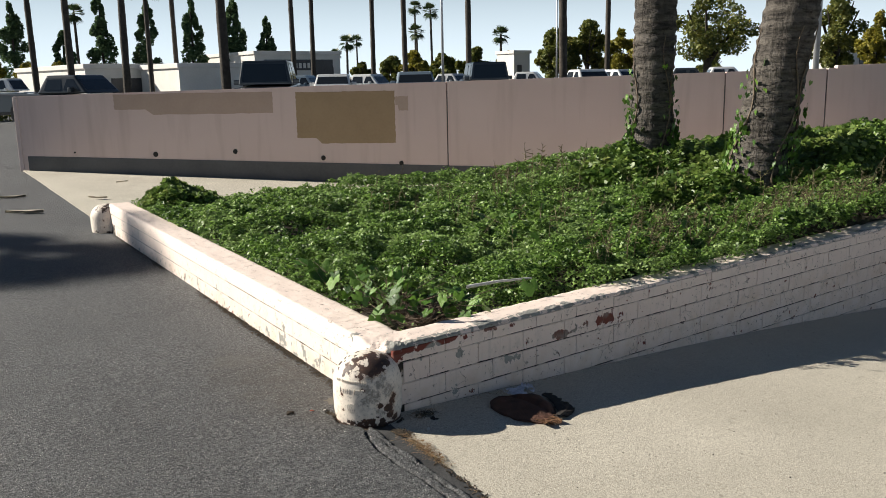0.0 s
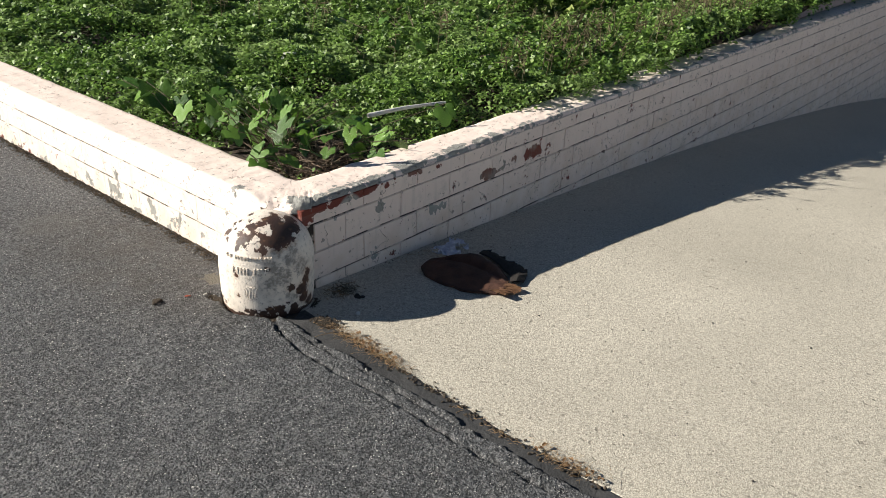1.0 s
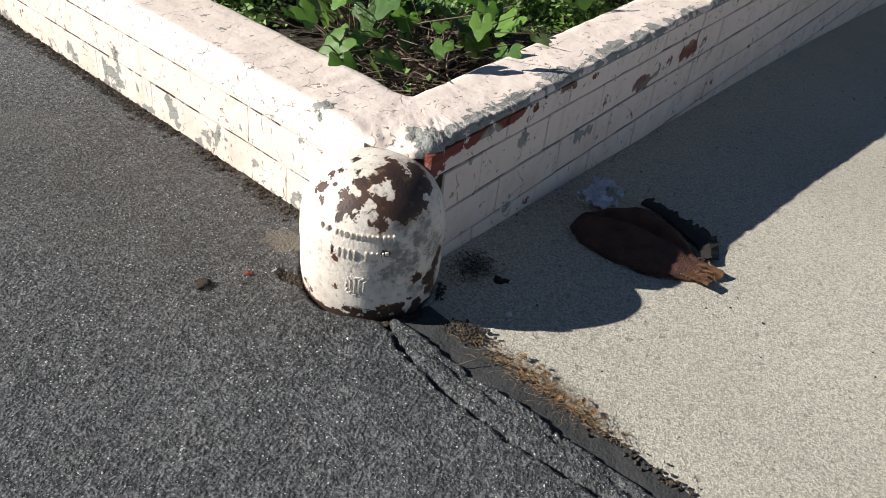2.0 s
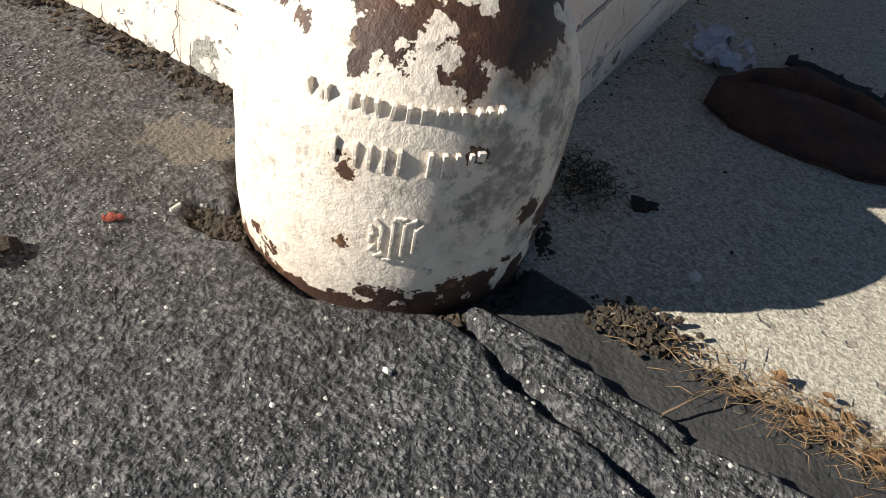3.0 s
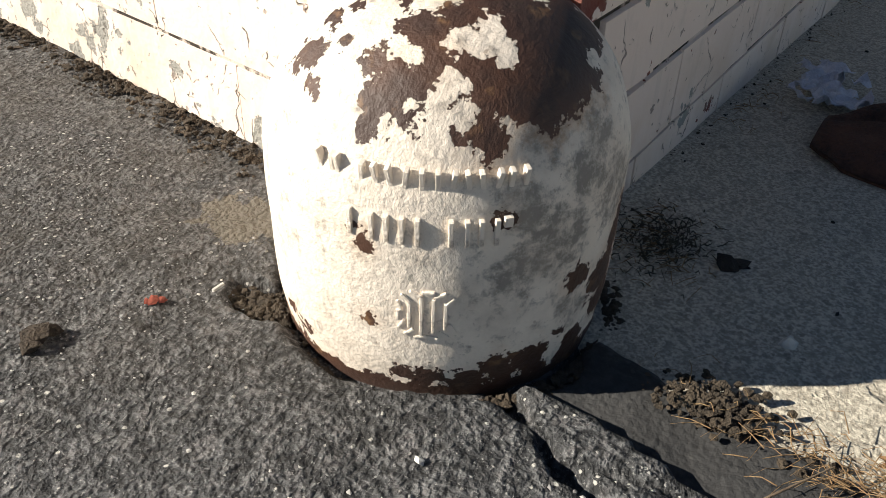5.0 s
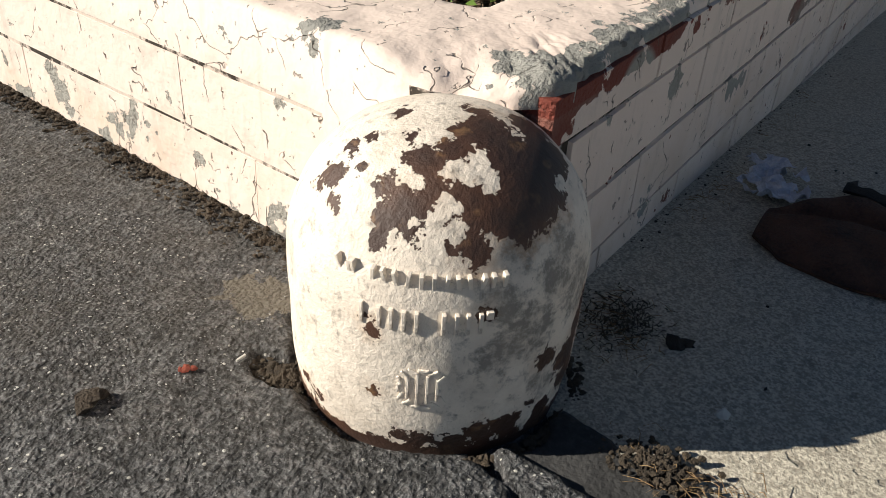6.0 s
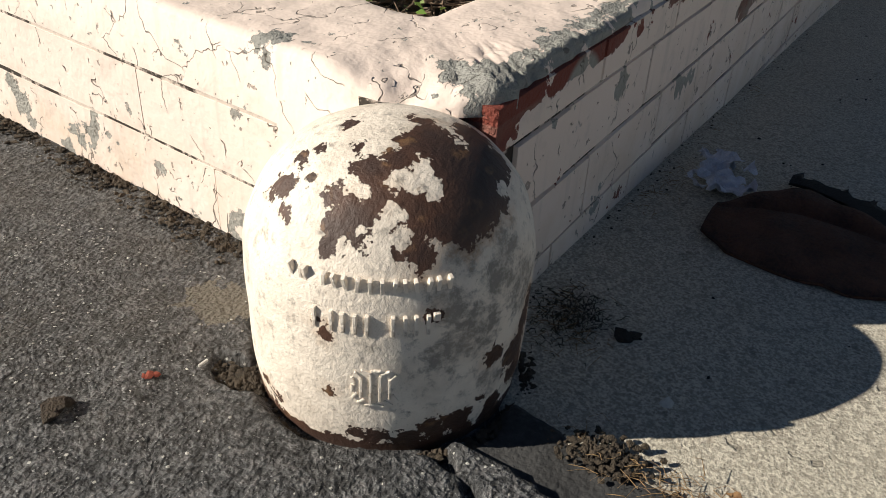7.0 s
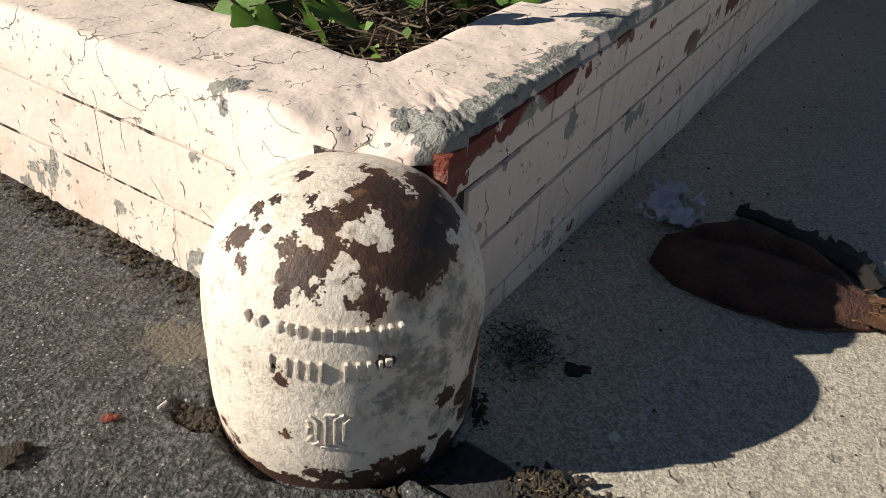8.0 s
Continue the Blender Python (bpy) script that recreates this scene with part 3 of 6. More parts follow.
def build_ground():
    xs, ys = steps_of(0.85, 1.95, 0.006, 1500), steps_of(1.45, 3.75, 0.0065, 1500)
    X, Y = np.meshgrid(xs, ys)
    Z = ground_z(X, Y)
    jitter = 0.012 * lattice(X, Y, 0.035, 5) + 0.006 * lattice(X, Y, 0.013, 6)
    Z += relief(X, Y)
    for pts, width, depth in ((CRACK, 0.0048, 0.018), (CRACK_2, 0.005, 0.008), (CRACK_3, 0.003, 0.004)):
        d = np.abs(line_distance(X, Y, pts) + jitter * 0.6)
        Z -= depth * smoothstep(width * 1.9, width * 0.25, d)
    band = (X > np.interp(Y, [p[1] for p in LIP][::-1], [p[0] for p in LIP][::-1]) + jitter * 0.7) & (X < edge_x(Y) + 0.03) & (Y < 2.76) & (Y > 0.5)
    Z -= 0.012 * band
    hole = np.hypot((X - 1.615) * 1.7, Y - 3.03) + jitter
    Z -= 0.022 * smoothstep(0.055, 0.035, hole)
    ring = np.hypot(X - 1.745, Y - 2.915) + jitter * 0.8
    Z -= 0.016 * smoothstep(0.177, 0.163, ring) * (X < 1.78)
    smooth = np.clip(band * 0.95 + smoothstep(0.10, 0.04, np.hypot(X - 1.69, (Y - 3.15) * 0.8)) * 0.15, 0, 1)
    n, k = X.shape
    idx = np.arange(n * k).reshape(n, k)
    faces = np.stack([idx[:-1, :-1], idx[:-1, 1:], idx[1:, 1:], idx[1:, :-1]], -1).reshape(-1, 4)
    me = bpy.data.meshes.new("ground")
    me.from_pydata(np.stack([X, Y, Z], -1).reshape(-1, 3).tolist(), [], faces.tolist())
    me.materials.append(ASPHALT)
    me.shade_smooth()
    me.attributes.new("smooth", "FLOAT", "POINT").data.foreach_set("value", smooth.ravel().astype(np.float32))
    tagged(new("ground", me), "weathered dark asphalt with pale stone flecks and cracks", "asphalt", kind="structure")


def slab(name, rows, mat, depth, label):
    """A slab from rows of top places; its rim is carried down."""
    n, k = len(rows), len(rows[0])
    verts = [p for r in rows for p in r]
    faces = [(i * k + j, i * k + j + 1, (i + 1) * k + j + 1, (i + 1) * k + j) for i in range(n - 1) for j in range(k - 1)]
    rim = [j for j in range(k)] + [i * k + k - 1 for i in range(1, n)] + [(n - 1) * k + j for j in range(k - 2, -1, -1)] + [i * k for i in range(n - 2, 0, -1)]
    base = len(verts)
    verts += [(verts[i][0], verts[i][1], verts[i][2] - depth) for i in rim]
    m = len(rim)
    faces += [(rim[i], base + i, base + (i + 1) % m, rim[(i + 1) % m]) for i in range(m)]
    ob = new(name, mesh_of(name, verts, faces, mat))
    return tagged(ob, label, name.replace("_", " "), kind="structure")


def build_slabs():
    ys = np.concatenate([np.arange(-25, 1.3, 0.5), np.arange(1.3, 2.86, 0.012), [2.87]])
    rows = []
    for y in ys:
        e = float(edge_x(y)) + 0.008 * float(lattice(np.array(1.0), np.array(y), 0.06, 8)) + 0.005 * float(lattice(np.array(2.0), np.array(y), 0.022, 9))
        xs = np.concatenate([[e, e + 0.012], np.linspace(e + 0.05, 3.2, 24), np.linspace(3.5, 16, 26)])
        rows.append([(x, y, float(driveway_z(x)) - (0.007 if i == 0 else 0) + 0.002 * float(lattice(np.array(x), np.array(y), 0.4, 11))) for i, x in enumerate(xs)])
    slab("driveway", rows, CONCRETE, 0.06, "pale sandy concrete driveway sloping down beside the planter")
    rows = []
    for k in np.linspace(0, 1, 12):
        a = np.array((2.42 + (3.24 - 2.42) * k, 9.42 + (17.66 - 9.42) * k))
        c = np.array((13.4, 6.85)) + (np.array((3.28, 17.7)) - np.array((13.4, 6.85))) * k
        rows.append([(*(a + (c - a) * s), float(far_z((a + (c - a) * s)[0])) + 0.012) for s in np.linspace(0, 1, 16)])
    slab("apron", rows, CONCRETE, 0.08, "pale concrete apron between planter and long wall")


build_ground()
build_slabs()

# ---- planter ----
TOP, BEDS, COURSE, LONG = 0.325, 0.240, 0.108, 0.311


def left_x(y):
    return 1.825 + 0.094 * (y - 3.25)


def brick_mesh(name, length, seed, mat, h=COURSE - 0.004, c=0.0014, gap=0.0009, proud=0.0028, sunk=0.002):
    """A brick lying along x, its face towards -y: chipped, uneven rim, face slightly out of true."""
    rng = random.Random(seed)
    n, wear = 5, 0.0016
    xs = [gap + (length - 2 * gap) * i / (n - 1) for i in range(n)]
    rim = [(x, 0.0, 1) for x in xs] + [(x, h, -1) for x in xs[::-1]]
    out, mid, back = [], [], []
    for i, (x, z, side) in enumerate(rim):
        end = 1 if x == xs[0] else -1 if x == xs[-1] else 0
        zj = z + side * rng.random() * wear
        xj = x + end * rng.random() * wear if end else x + rng.uniform(-0.02, 0.02)
        out.append((xj + end * c, -proud * rng.uniform(0.75, 1.2), zj + side * c))
        mid.append((xj, sunk, zj))
        back.append((xj, 0.05, zj))
    k = len(rim)
    f = [tuple(range(k))]
    for o in (0, k):
        f += [(o + (i + 1) % k, o + i, o + k + i, o + k + (i + 1) % k) for i in range(k)]
    return mesh_of(name, out + mid + back, f, mat)


def cap_z(k, s):
    """Height across the coping, k from its outer to its inner rim."""
    return TOP - 0.009 * max(0, 1 - k / 0.06) ** 2 - 0.010 * (k > 0.9)


def build_planter():
    planter = tagged(thing("planter", 1.85, 2.87, 0, "low cream-pink painted brick planter with flaking paint", "planter", kind="structure"), kind="structure")
    at = Matrix.Translation((-1.85, -2.87, 0))

    def put(name, me, m=Matrix.Identity(4), label=""):
        ob = part(name, me, None, planter, label)
        ob.matrix_basis = at @ m
        return ob

    # backing of the driveway side
    put("wall_core", boxed_mesh("wall_core", 1.878, 14.0, 2.8535, 3.05, -1.5, 0.300, JOINT))
    bm = bmesh.new()
    ring = [(left_x(2.96) - 0.0008, 2.96), (2.035, 3.045), (2.585, 9.0), (left_x(9.05) - 0.0008, 9.05)]
    lo = [bm.verts.new((x, y, -0.1)) for x, y in ring]
    hi = [bm.verts.new((x, y, 0.296)) for x, y in ring]
    bm.faces.new(hi)
    bm.faces.new(lo[::-1])
    for i in range(4):
        bm.faces.new((lo[i], lo[(i + 1) % 4], hi[(i + 1) % 4], hi[i]))
    bmesh.ops.recalc_face_normals(bm, faces=bm.faces)
    me = bpy.data.meshes.new("wall_core")
    bm.to_mesh(me)
    bm.free()
    me.materials.append(JOINT)
    put("wall_core", me)
    # back edge of the bed
    d = Vector((13.6 - 2.5, 5.63 - 9.1, 0))
    put("back_kerb", boxed_mesh("back_kerb", 0, d.length, -0.15, 0.0, -0.9, 0.30, CAP), pose(2.5, 9.1, 0, 0, 0, math.degrees(math.atan2(d.y, d.x))))

    # coping in one cast strip
    outer = [(left_x(y) - 0.0025, y) for y in np.concatenate([np.arange(9.06, 3.6, -0.06), np.arange(3.58, 3.14, -0.02)])]
    inner = [(2.04 + 0.093 * (y - 3.09), y) for x, y in outer]
    corner = [(1.808, 3.12), (1.803, 3.07), (1.799, 3.02), (1.802, 2.975), (1.814, 2.93), (1.836, 2.888), (1.866, 2.856)]
    outer += corner
    inner += [(2.04 - 0.001 * i, 3.14 - 0.011 * i) for i in range(len(corner))]
    xs = np.concatenate([np.arange(1.9, 3.6, 0.018), np.arange(3.64, 14.0, 0.06)])
    outer += [(x, 2.848) for x in xs]
    inner += [(max(x, 2.045 + 0.02 * i / len(xs)), 3.062) for i, x in enumerate(xs)]
    across = [0, 0.012, 0.03, 0.06, 0.1, 0.14, 0.18, 0.23, 0.28, 0.33, 0.38, 0.43, 0.48, 0.54, 0.6, 0.67, 0.74, 0.82, 0.9, 0.98]
    # closer rows round the broken corner
    fine_out, fine_in = [outer[0]], [inner[0]]
    first = len(outer) - len(xs)
    turn_at = 0
    for i in range(1, len(outer)):
        near = math.hypot(outer[i][0] - 1.86, outer[i][1] - 2.92) < 0.34
        steps = 5 if near else 1
        if i == first:
            turn_at = len(fine_out) + steps - 1
        for k in range(1, steps + 1):
            f = k / steps
            fine_out.append(tuple(a + (b - a) * f for a, b in zip(outer[i - 1], outer[i])))
            fine_in.append(tuple(a + (b - a) * f for a, b in zip(inner[i - 1], inner[i])))
    outer, inner = fine_out, fine_in
    rows = []
    for i, ((ox, oy), (ix, iy)) in enumerate(zip(outer, inner)):
        torn = 0.012 * float(lattice(np.array(ox), np.array(oy), 0.05, 21)) + 0.012 * float(lattice(np.array(ox), np.array(oy), 0.02, 22))
        right = i > turn_at
        lip = 0.006 + torn * 0.55 if right else torn * 0.06
        bend = ox < 1.93 and oy < 3.13
        row = [(ox + (0 if right else -0.001), oy + (0.003 + max(0, lip) * 0.3 if right else 0), (0.288 if oy < 2.895 else 0.19) if bend else 0.303 if right else 0.2215)]
        for k in across:
            x, y = ox + (ix - ox) * k, oy + (iy - oy) * k
            if right and k < 0.1:
                y += lip * (1 - k / 0.1)
            elif not right and k < 0.1:
                x += max(0, lip) * (1 - k / 0.1)
            z = cap_z(k, 0) + 0.0016 * float(lattice(np.array(x), np.array(y), 0.11, 23)) + 0.002 * float(lattice(np.array(x), np.array(y), 0.03, 24))
            rag = max(0.0, 1 - math.hypot(x - 1.87, y - 2.91) / 0.15) ** 0.7
            z += rag * (0.004 * float(lattice(np.array(x), np.array(y), 0.030, 26)) + 0.003 * float(lattice(np.array(x), np.array(y), 0.013, 27)) + 0.005 * float(lattice(np.array(x), np.array(y), 0.006, 28)) - 0.002)
            z -= 0.034 * max(0.0, 1 - math.hypot(x - 1.79, y - 2.94) / 0.11)
            if right and k < 0.16:
                z -= 0.006 * abs(float(lattice(np.array(x), np.array(y), 0.015, 25)))
            row.append((x, y, z))
        row.append((ix, iy, 0.2))
        rows.append(row)
    k = len(rows[0])
    verts = [p for r in rows for p in r]
    faces = [(i * k + j, i * k + j + 1, (i + 1) * k + j + 1, (i + 1) * k + j) for i in range(len(rows) - 1) for j in range(k - 1)]
    put("coping", mesh_of("coping", verts, faces, CAP, True), label="cracked cream-painted mortar coping with a torn grey rim")

    # bricks: driveway side
    whole = [brick_mesh("brick", LONG, s, BRICK) for s in range(6)]
    low = [brick_mesh("brick", LONG, 40 + s, BRICK, 0.063) for s in range(4)]
    whole_left = [brick_mesh("brick", LONG, 70 + s, BRICK, COURSE - 0.004, 0.0008, -0.0020, 0.0018, 0.001) for s in range(5)]
    short = [brick_mesh("brick", LONG * 0.5, 20 + s, BRICK) for s in range(2)]
    rng = random.Random(4)
    for c in range(13):
        z = BEDS - COURSE * c
        x = 1.9095 if c % 2 == 1 else 1.852
        first = LONG / 2 if c % 2 == 1 else LONG
        while x < 11.5:
            me = rng.choice(short if first < LONG else low if c == 0 else whole)
            length = first
            if z + COURSE > float(driveway_z(x + length)) + 0.005:
                put("brick", me, pose(x, 2.852 + rng.uniform(-0.0015, 0.0015), z + rng.uniform(-0.0012, 0.0012), 0, 0, rng.uniform(-0.15, 0.15)))
            x += length
            first = LONG
    # bricks: asphalt side, heads along the slanting line
    turn = math.degrees(math.atan2(-1, -0.094))
    for c in range(1, 3):
        z = BEDS - 0.02 - COURSE * c
        s = -0.006 if c % 2 else 0.1495
        while s < 5.95:
            y = 9.02 - s
            if y - LONG > 2.95:
                put("brick", rng.choice(whole_left), pose(left_x(y) - rng.uniform(0.000, 0.001), y, z + rng.uniform(-0.0012, 0.0012), 0, 0, turn))
            elif y > 3.0:
                me = brick_mesh("brick", y - 2.965, 60 + c, BRICK, COURSE - 0.004, 0.0008, 0.0004, 0.0018, 0.001)
                put("brick", me, pose(left_x(y), y, z, 0, 0, turn))
            s += LONG
    # soil
    xs, ys = np.arange(2.0, 14, 0.12), np.arange(3.0, 9.2, 0.12)
    verts, keep, faces = [], {}, []
    for j, y in enumerate(ys):
        for i, x in enumerate(xs):
            keep[i, j] = len(verts)
            verts.append((x, y, 0.262 + 0.02 * float(lattice(np.array(x), np.array(y), 0.2, 31)) + 0.18 * float(smoothstep(5.2, 9, x))))
    for j in range(len(ys) - 1):
        for i in range(len(xs) - 1):
            if inside(xs[i] + 0.06, ys[j] + 0.06, 0.12):
                faces.append((keep[i, j], keep[i + 1, j], keep[i + 1, j + 1], keep[i, j + 1]))
    put("soil", mesh_of("soil", verts, faces, SOIL, True))
    return planter


def boxed_mesh(name, *args):
    bm = boxed(*args[:-1])
    me = bpy.data.meshes.new(name)
    bm.to_mesh(me)
    bm.free()
    me.materials.append(args[-1])
    return me


def inside(x, y, slack=0.0):
    """Whether a place lies in the planted bed."""
    back = 9.05 - (x - 2.55) * 0.3125
    wall = (x - WALL_END[0]) * WALL_OUT[0] + (y - WALL_END[1]) * WALL_OUT[1]
    return (x > 2.04 + 0.093 * (y - 3.09) - slack) & (y > 3.062 - slack) & (y < back + slack) & (wall < -0.02)


build_planter()


# ---- cast-iron corner guards ----
GUARD = [(0.154, -0.06), (0.1545, 0.0), (0.1600, 0.03), (0.1622, 0.08), (0.1632, 0.13), (0.1630, 0.165), (0.1605, 0.19), (0.1540, 0.215), (0.1425, 0.24),
         (0.1265, 0.262), (0.1055, 0.281), (0.082, 0.294), (0.056, 0.303), (0.03, 0.308), (0.008, 0.310)]
FACE = math.atan2(-0.56, -0.83)
# where the paint has gone: bearing from the marked face in degrees, height and radius in millimetres
RUST_TOP = [(-60, 266, 14), (-64, 252, 9), (-66, 284, 10), (-62, 294, 6), (-48, 248, 9), (-46, 279, 5), (-35, 303, 6), (-90, 305, 10), (-13, 294, 20), (-9, 279, 24),
            (-15, 266, 22), (-28, 273, 12), (-23, 254, 15), (-23, 237, 13), (-10, 248, 12), (7, 299, 17), (100, 308, 12), (-3, 273, 13), (7, 278, 9), (3, 256, 10)]
RUST_SHADY = [(14, 270, 16), (11, 254, 13), (13, 236, 16), (5, 239, 7), (50, 286, 36), (42, 266, 36), (54, 275, 30), (50, 298, 25), (75, 282, 30), (95, 292, 26), (25, 305, 16), (60, 305, 22), (24, 258, 22), (33, 251, 24), (58, 252, 12)]
RUST_LOW = [(66, 102, 18), (60, 75, 25), (62, 42, 22), (44, 95, 14), (70, 128, 15), (29, 20, 19), (19, 20, 18), (-3, 13, 14), (-11, 14, 9), (9, 8, 17), (-50, 22, 9), (-58, 31, 5),
            (40, 42, 5), (-22, 147, 7), (-21, 71, 4), (16, 175, 6), (-26, 162, 5), (48, 12, 18), (75, 15, 20)]
PAINT_LEFT = [(20, 293, 11), (3, 287, 8), (24, 288, 9), (2, 268, 8), (-14, 280, 5), (5, 246, 10), (-12, 253, 6), (64, 262, 8), (60, 235, 9), (-2, 264, 5)]
WORN = [(30, 222, 30), (46, 196, 40), (24, 180, 34), (20, 125, 34), (34, 142, 44), (53, 223, 30), (60, 160, 40), (45, 60, 30), (12, 215, 18)]


def guard_radius(z):
    return float(np.interp(z, [p[1] for p in GUARD], [p[0] for p in GUARD]))


def raised(parent, name, azimuth, z, wide, tall, proud=0.0035, lean=0.0):
    """A raised bar cast on the guard's skin, at an angle round it."""
    r = guard_radius(z)
    slope = (guard_radius(z + 0.01) - guard_radius(z - 0.01)) / 0.02
    bm = boxed(-wide / 2, wide / 2, -0.004, proud, -tall / 2, tall / 2, 0.0008)
    ob = part(name, bm, IRON, parent)
    ob.matrix_basis = pose(r * math.cos(azimuth), r * math.sin(azimuth), z) @ Matrix.Rotation(azimuth - math.pi / 2, 4, "Z") @ Matrix.Rotation(math.atan(-slope) * -1, 4, "X") @ Matrix.Rotation(lean, 4, "Y")
    return ob


def casting_mesh():
    """The guard's skin, finely divided, with the worn fields of its paint on it."""
    steps = 220
    rs, zs = np.array(GUARD).T
    run = np.concatenate([[0], np.cumsum(np.hypot(np.diff(rs), np.diff(zs)))])
    u = np.linspace(0, run[-1], 150)
    smooth = lambda q: np.convolve(np.pad(np.interp(u, run, q), 4, mode="edge"), np.ones(9) / 9, "valid")
    R, Z = smooth(rs), smooth(zs)
    A = np.arange(steps) * 2 * math.pi / steps
    grid_a, grid_z = np.meshgrid(A, Z)
    grid_r = np.repeat(R[:, None], steps, 1)
    grid_r = grid_r + 0.0012 * lattice(np.cos(grid_a) * 0.16 + grid_z, np.sin(grid_a) * 0.16 - grid_z * 0.5, 0.05, 61)
    P = np.stack([grid_r * np.cos(grid_a), grid_r * np.sin(grid_a), grid_z], -1).reshape(-1, 3)

    def field(spots):
        best = np.full(len(P), -0.03)
        for deg, high, r in spots:
            a, high, r = FACE + radians(deg), high / 1000, r / 1000
            q = guard_radius(high)
            best = np.maximum(best, r - np.linalg.norm(P - np.array((q * math.cos(a), q * math.sin(a), high)), axis=1))
        return best
    bare = np.minimum(field(RUST_TOP + RUST_SHADY + RUST_LOW), -field(PAINT_LEFT))
    bare = np.maximum(bare, 0.004 - P[:, 2])
    k = np.arange(149 * steps)
    nxt = (k // steps) * steps + (k + 1) % steps
    faces = np.stack([k, nxt, nxt + steps, k + steps], -1).tolist()
    faces.append(list(range(149 * steps, 150 * steps)))
    faces.append(list(range(steps))[::-1])
    me = mesh_of("casting", P.tolist(), faces, IRON, True)
    me.attributes.new("bare", "FLOAT", "POINT").data.foreach_set("value", (np.clip(bare / 0.02, -1, 1) + 1).astype(np.float32))
    me.attributes.new("worn", "FLOAT", "POINT").data.foreach_set("value", np.clip(field(WORN) / 0.02, 0, 1).astype(np.float32))
    return me


CASTING = casting_mesh()


def build_guard(x, y, z, label, marked):
    g = thing("corner_guard", x, y, z, label, "bollard")
    casting = part("casting", CASTING, None, g)
    casting.rotation_euler.z = 0.0 if marked else 0.9
    if not marked:
        return g
    def bearing(deg):
        return FACE + radians(deg)
    # first line of the maker's mark: worn strokes
    for i, deg in enumerate((-34.5, -28.5, -21, -12.8, -4, 4.2, 12.2, 20)):
        for side in (-1, 1) if i != 1 else (-1,):
            raised(g, "raised_bar", bearing(deg + side * 2.1), 0.205, 0.0040, 0.0235, 0.0027, 0.14 * side * (i % 3 - 1))
    # second line
    for deg, pair in ((-26, 0), (-17.5, 1), (-9, 1), (4, 1), (12, 1)):
        for side in ((-1, 1) if pair else (0,)):
            raised(g, "raised_bar", bearing(deg + side * 2.1), 0.166, 0.0040, 0.0235, 0.0027)
    raised(g, "raised_bar", bearing(17), 0.175, 0.007, 0.009, 0.004)
    # round emblem
    for deg, tall in ((-9.0, 0.026), (-5.6, 0.040), (-2.2, 0.034), (1.2, 0.026)):
        raised(g, "raised_bar", bearing(deg), 0.086, 0.0032, tall, 0.0024)
    for a in range(40, 330, 24):
        dz, dx = 0.0235 * math.sin(radians(a)), 0.0235 * math.cos(radians(a))
        raised(g, "raised_bar", bearing(-4 + math.degrees(dx / 0.16)), 0.086 + dz, 0.0105, 0.0028, 0.0020, radians(90 - a))
    return g


build_guard(1.745, 2.915, 0, "cream-painted cast-iron corner guard, rusty where paint flaked off", True)
build_guard(2.37, 9.22, 0, "small worn cream-painted corner guard with dark rust spots", False)


# ---- planting ----
def canopy(x, y):
    """Height of the leaf mat."""
    near = np.hypot(x - 2.05, y - 3.1)
    z = 0.362 + 0.045 * smoothstep(0.3, 1.6, near) + 0.28 * smoothstep(5.2, 9.0, x) * smoothstep(2.8, 3.9, y)
    z = z + 0.075 * lattice(x, y, 0.42, 41) + 0.055 * lattice(x, y, 0.17, 42) + 0.034 * lattice(x, y, 0.08, 43)
    side = np.minimum(x - (2.04 + 0.093 * (y - 3.09)), (y - 3.062) * 1.1)
    fringe = 0.07 * smoothstep(3.2, 4.2, x) * smoothstep(0.6, 0.05, y - 3.06)
    return z - 0.09 * smoothstep(0.22, 0.0, side) * (1 - smoothstep(3.0, 4.0, x)) + fringe


def leaf_quads(p, size, rng, up=0.9, long=1.5):
    """Folded little leaves, four corners each."""
    n = len(p)
    nrm = rng.normal(size=(n, 3)) * 0.75
    nrm[:, 2] = np.abs(nrm[:, 2]) + up
    nrm /= np.linalg.norm(nrm, axis=1)[:, None]
    a = rng.normal(size=(n, 3))
    a -= nrm * np.sum(a * nrm, 1)[:, None]
    a /= np.linalg.norm(a, axis=1)[:, None]
    b = np.cross(nrm, a)
    s = size[:, None]
    base, tip = p - a * s * long * 0.5, p + a * s * long * 0.5 - nrm * s * 0.15
    l, r = p + b * s * 0.5 + nrm * s * 0.18, p - b * s * 0.5 + nrm * s * 0.18
    return np.stack([base, r, tip, l], 1).reshape(-1, 3)


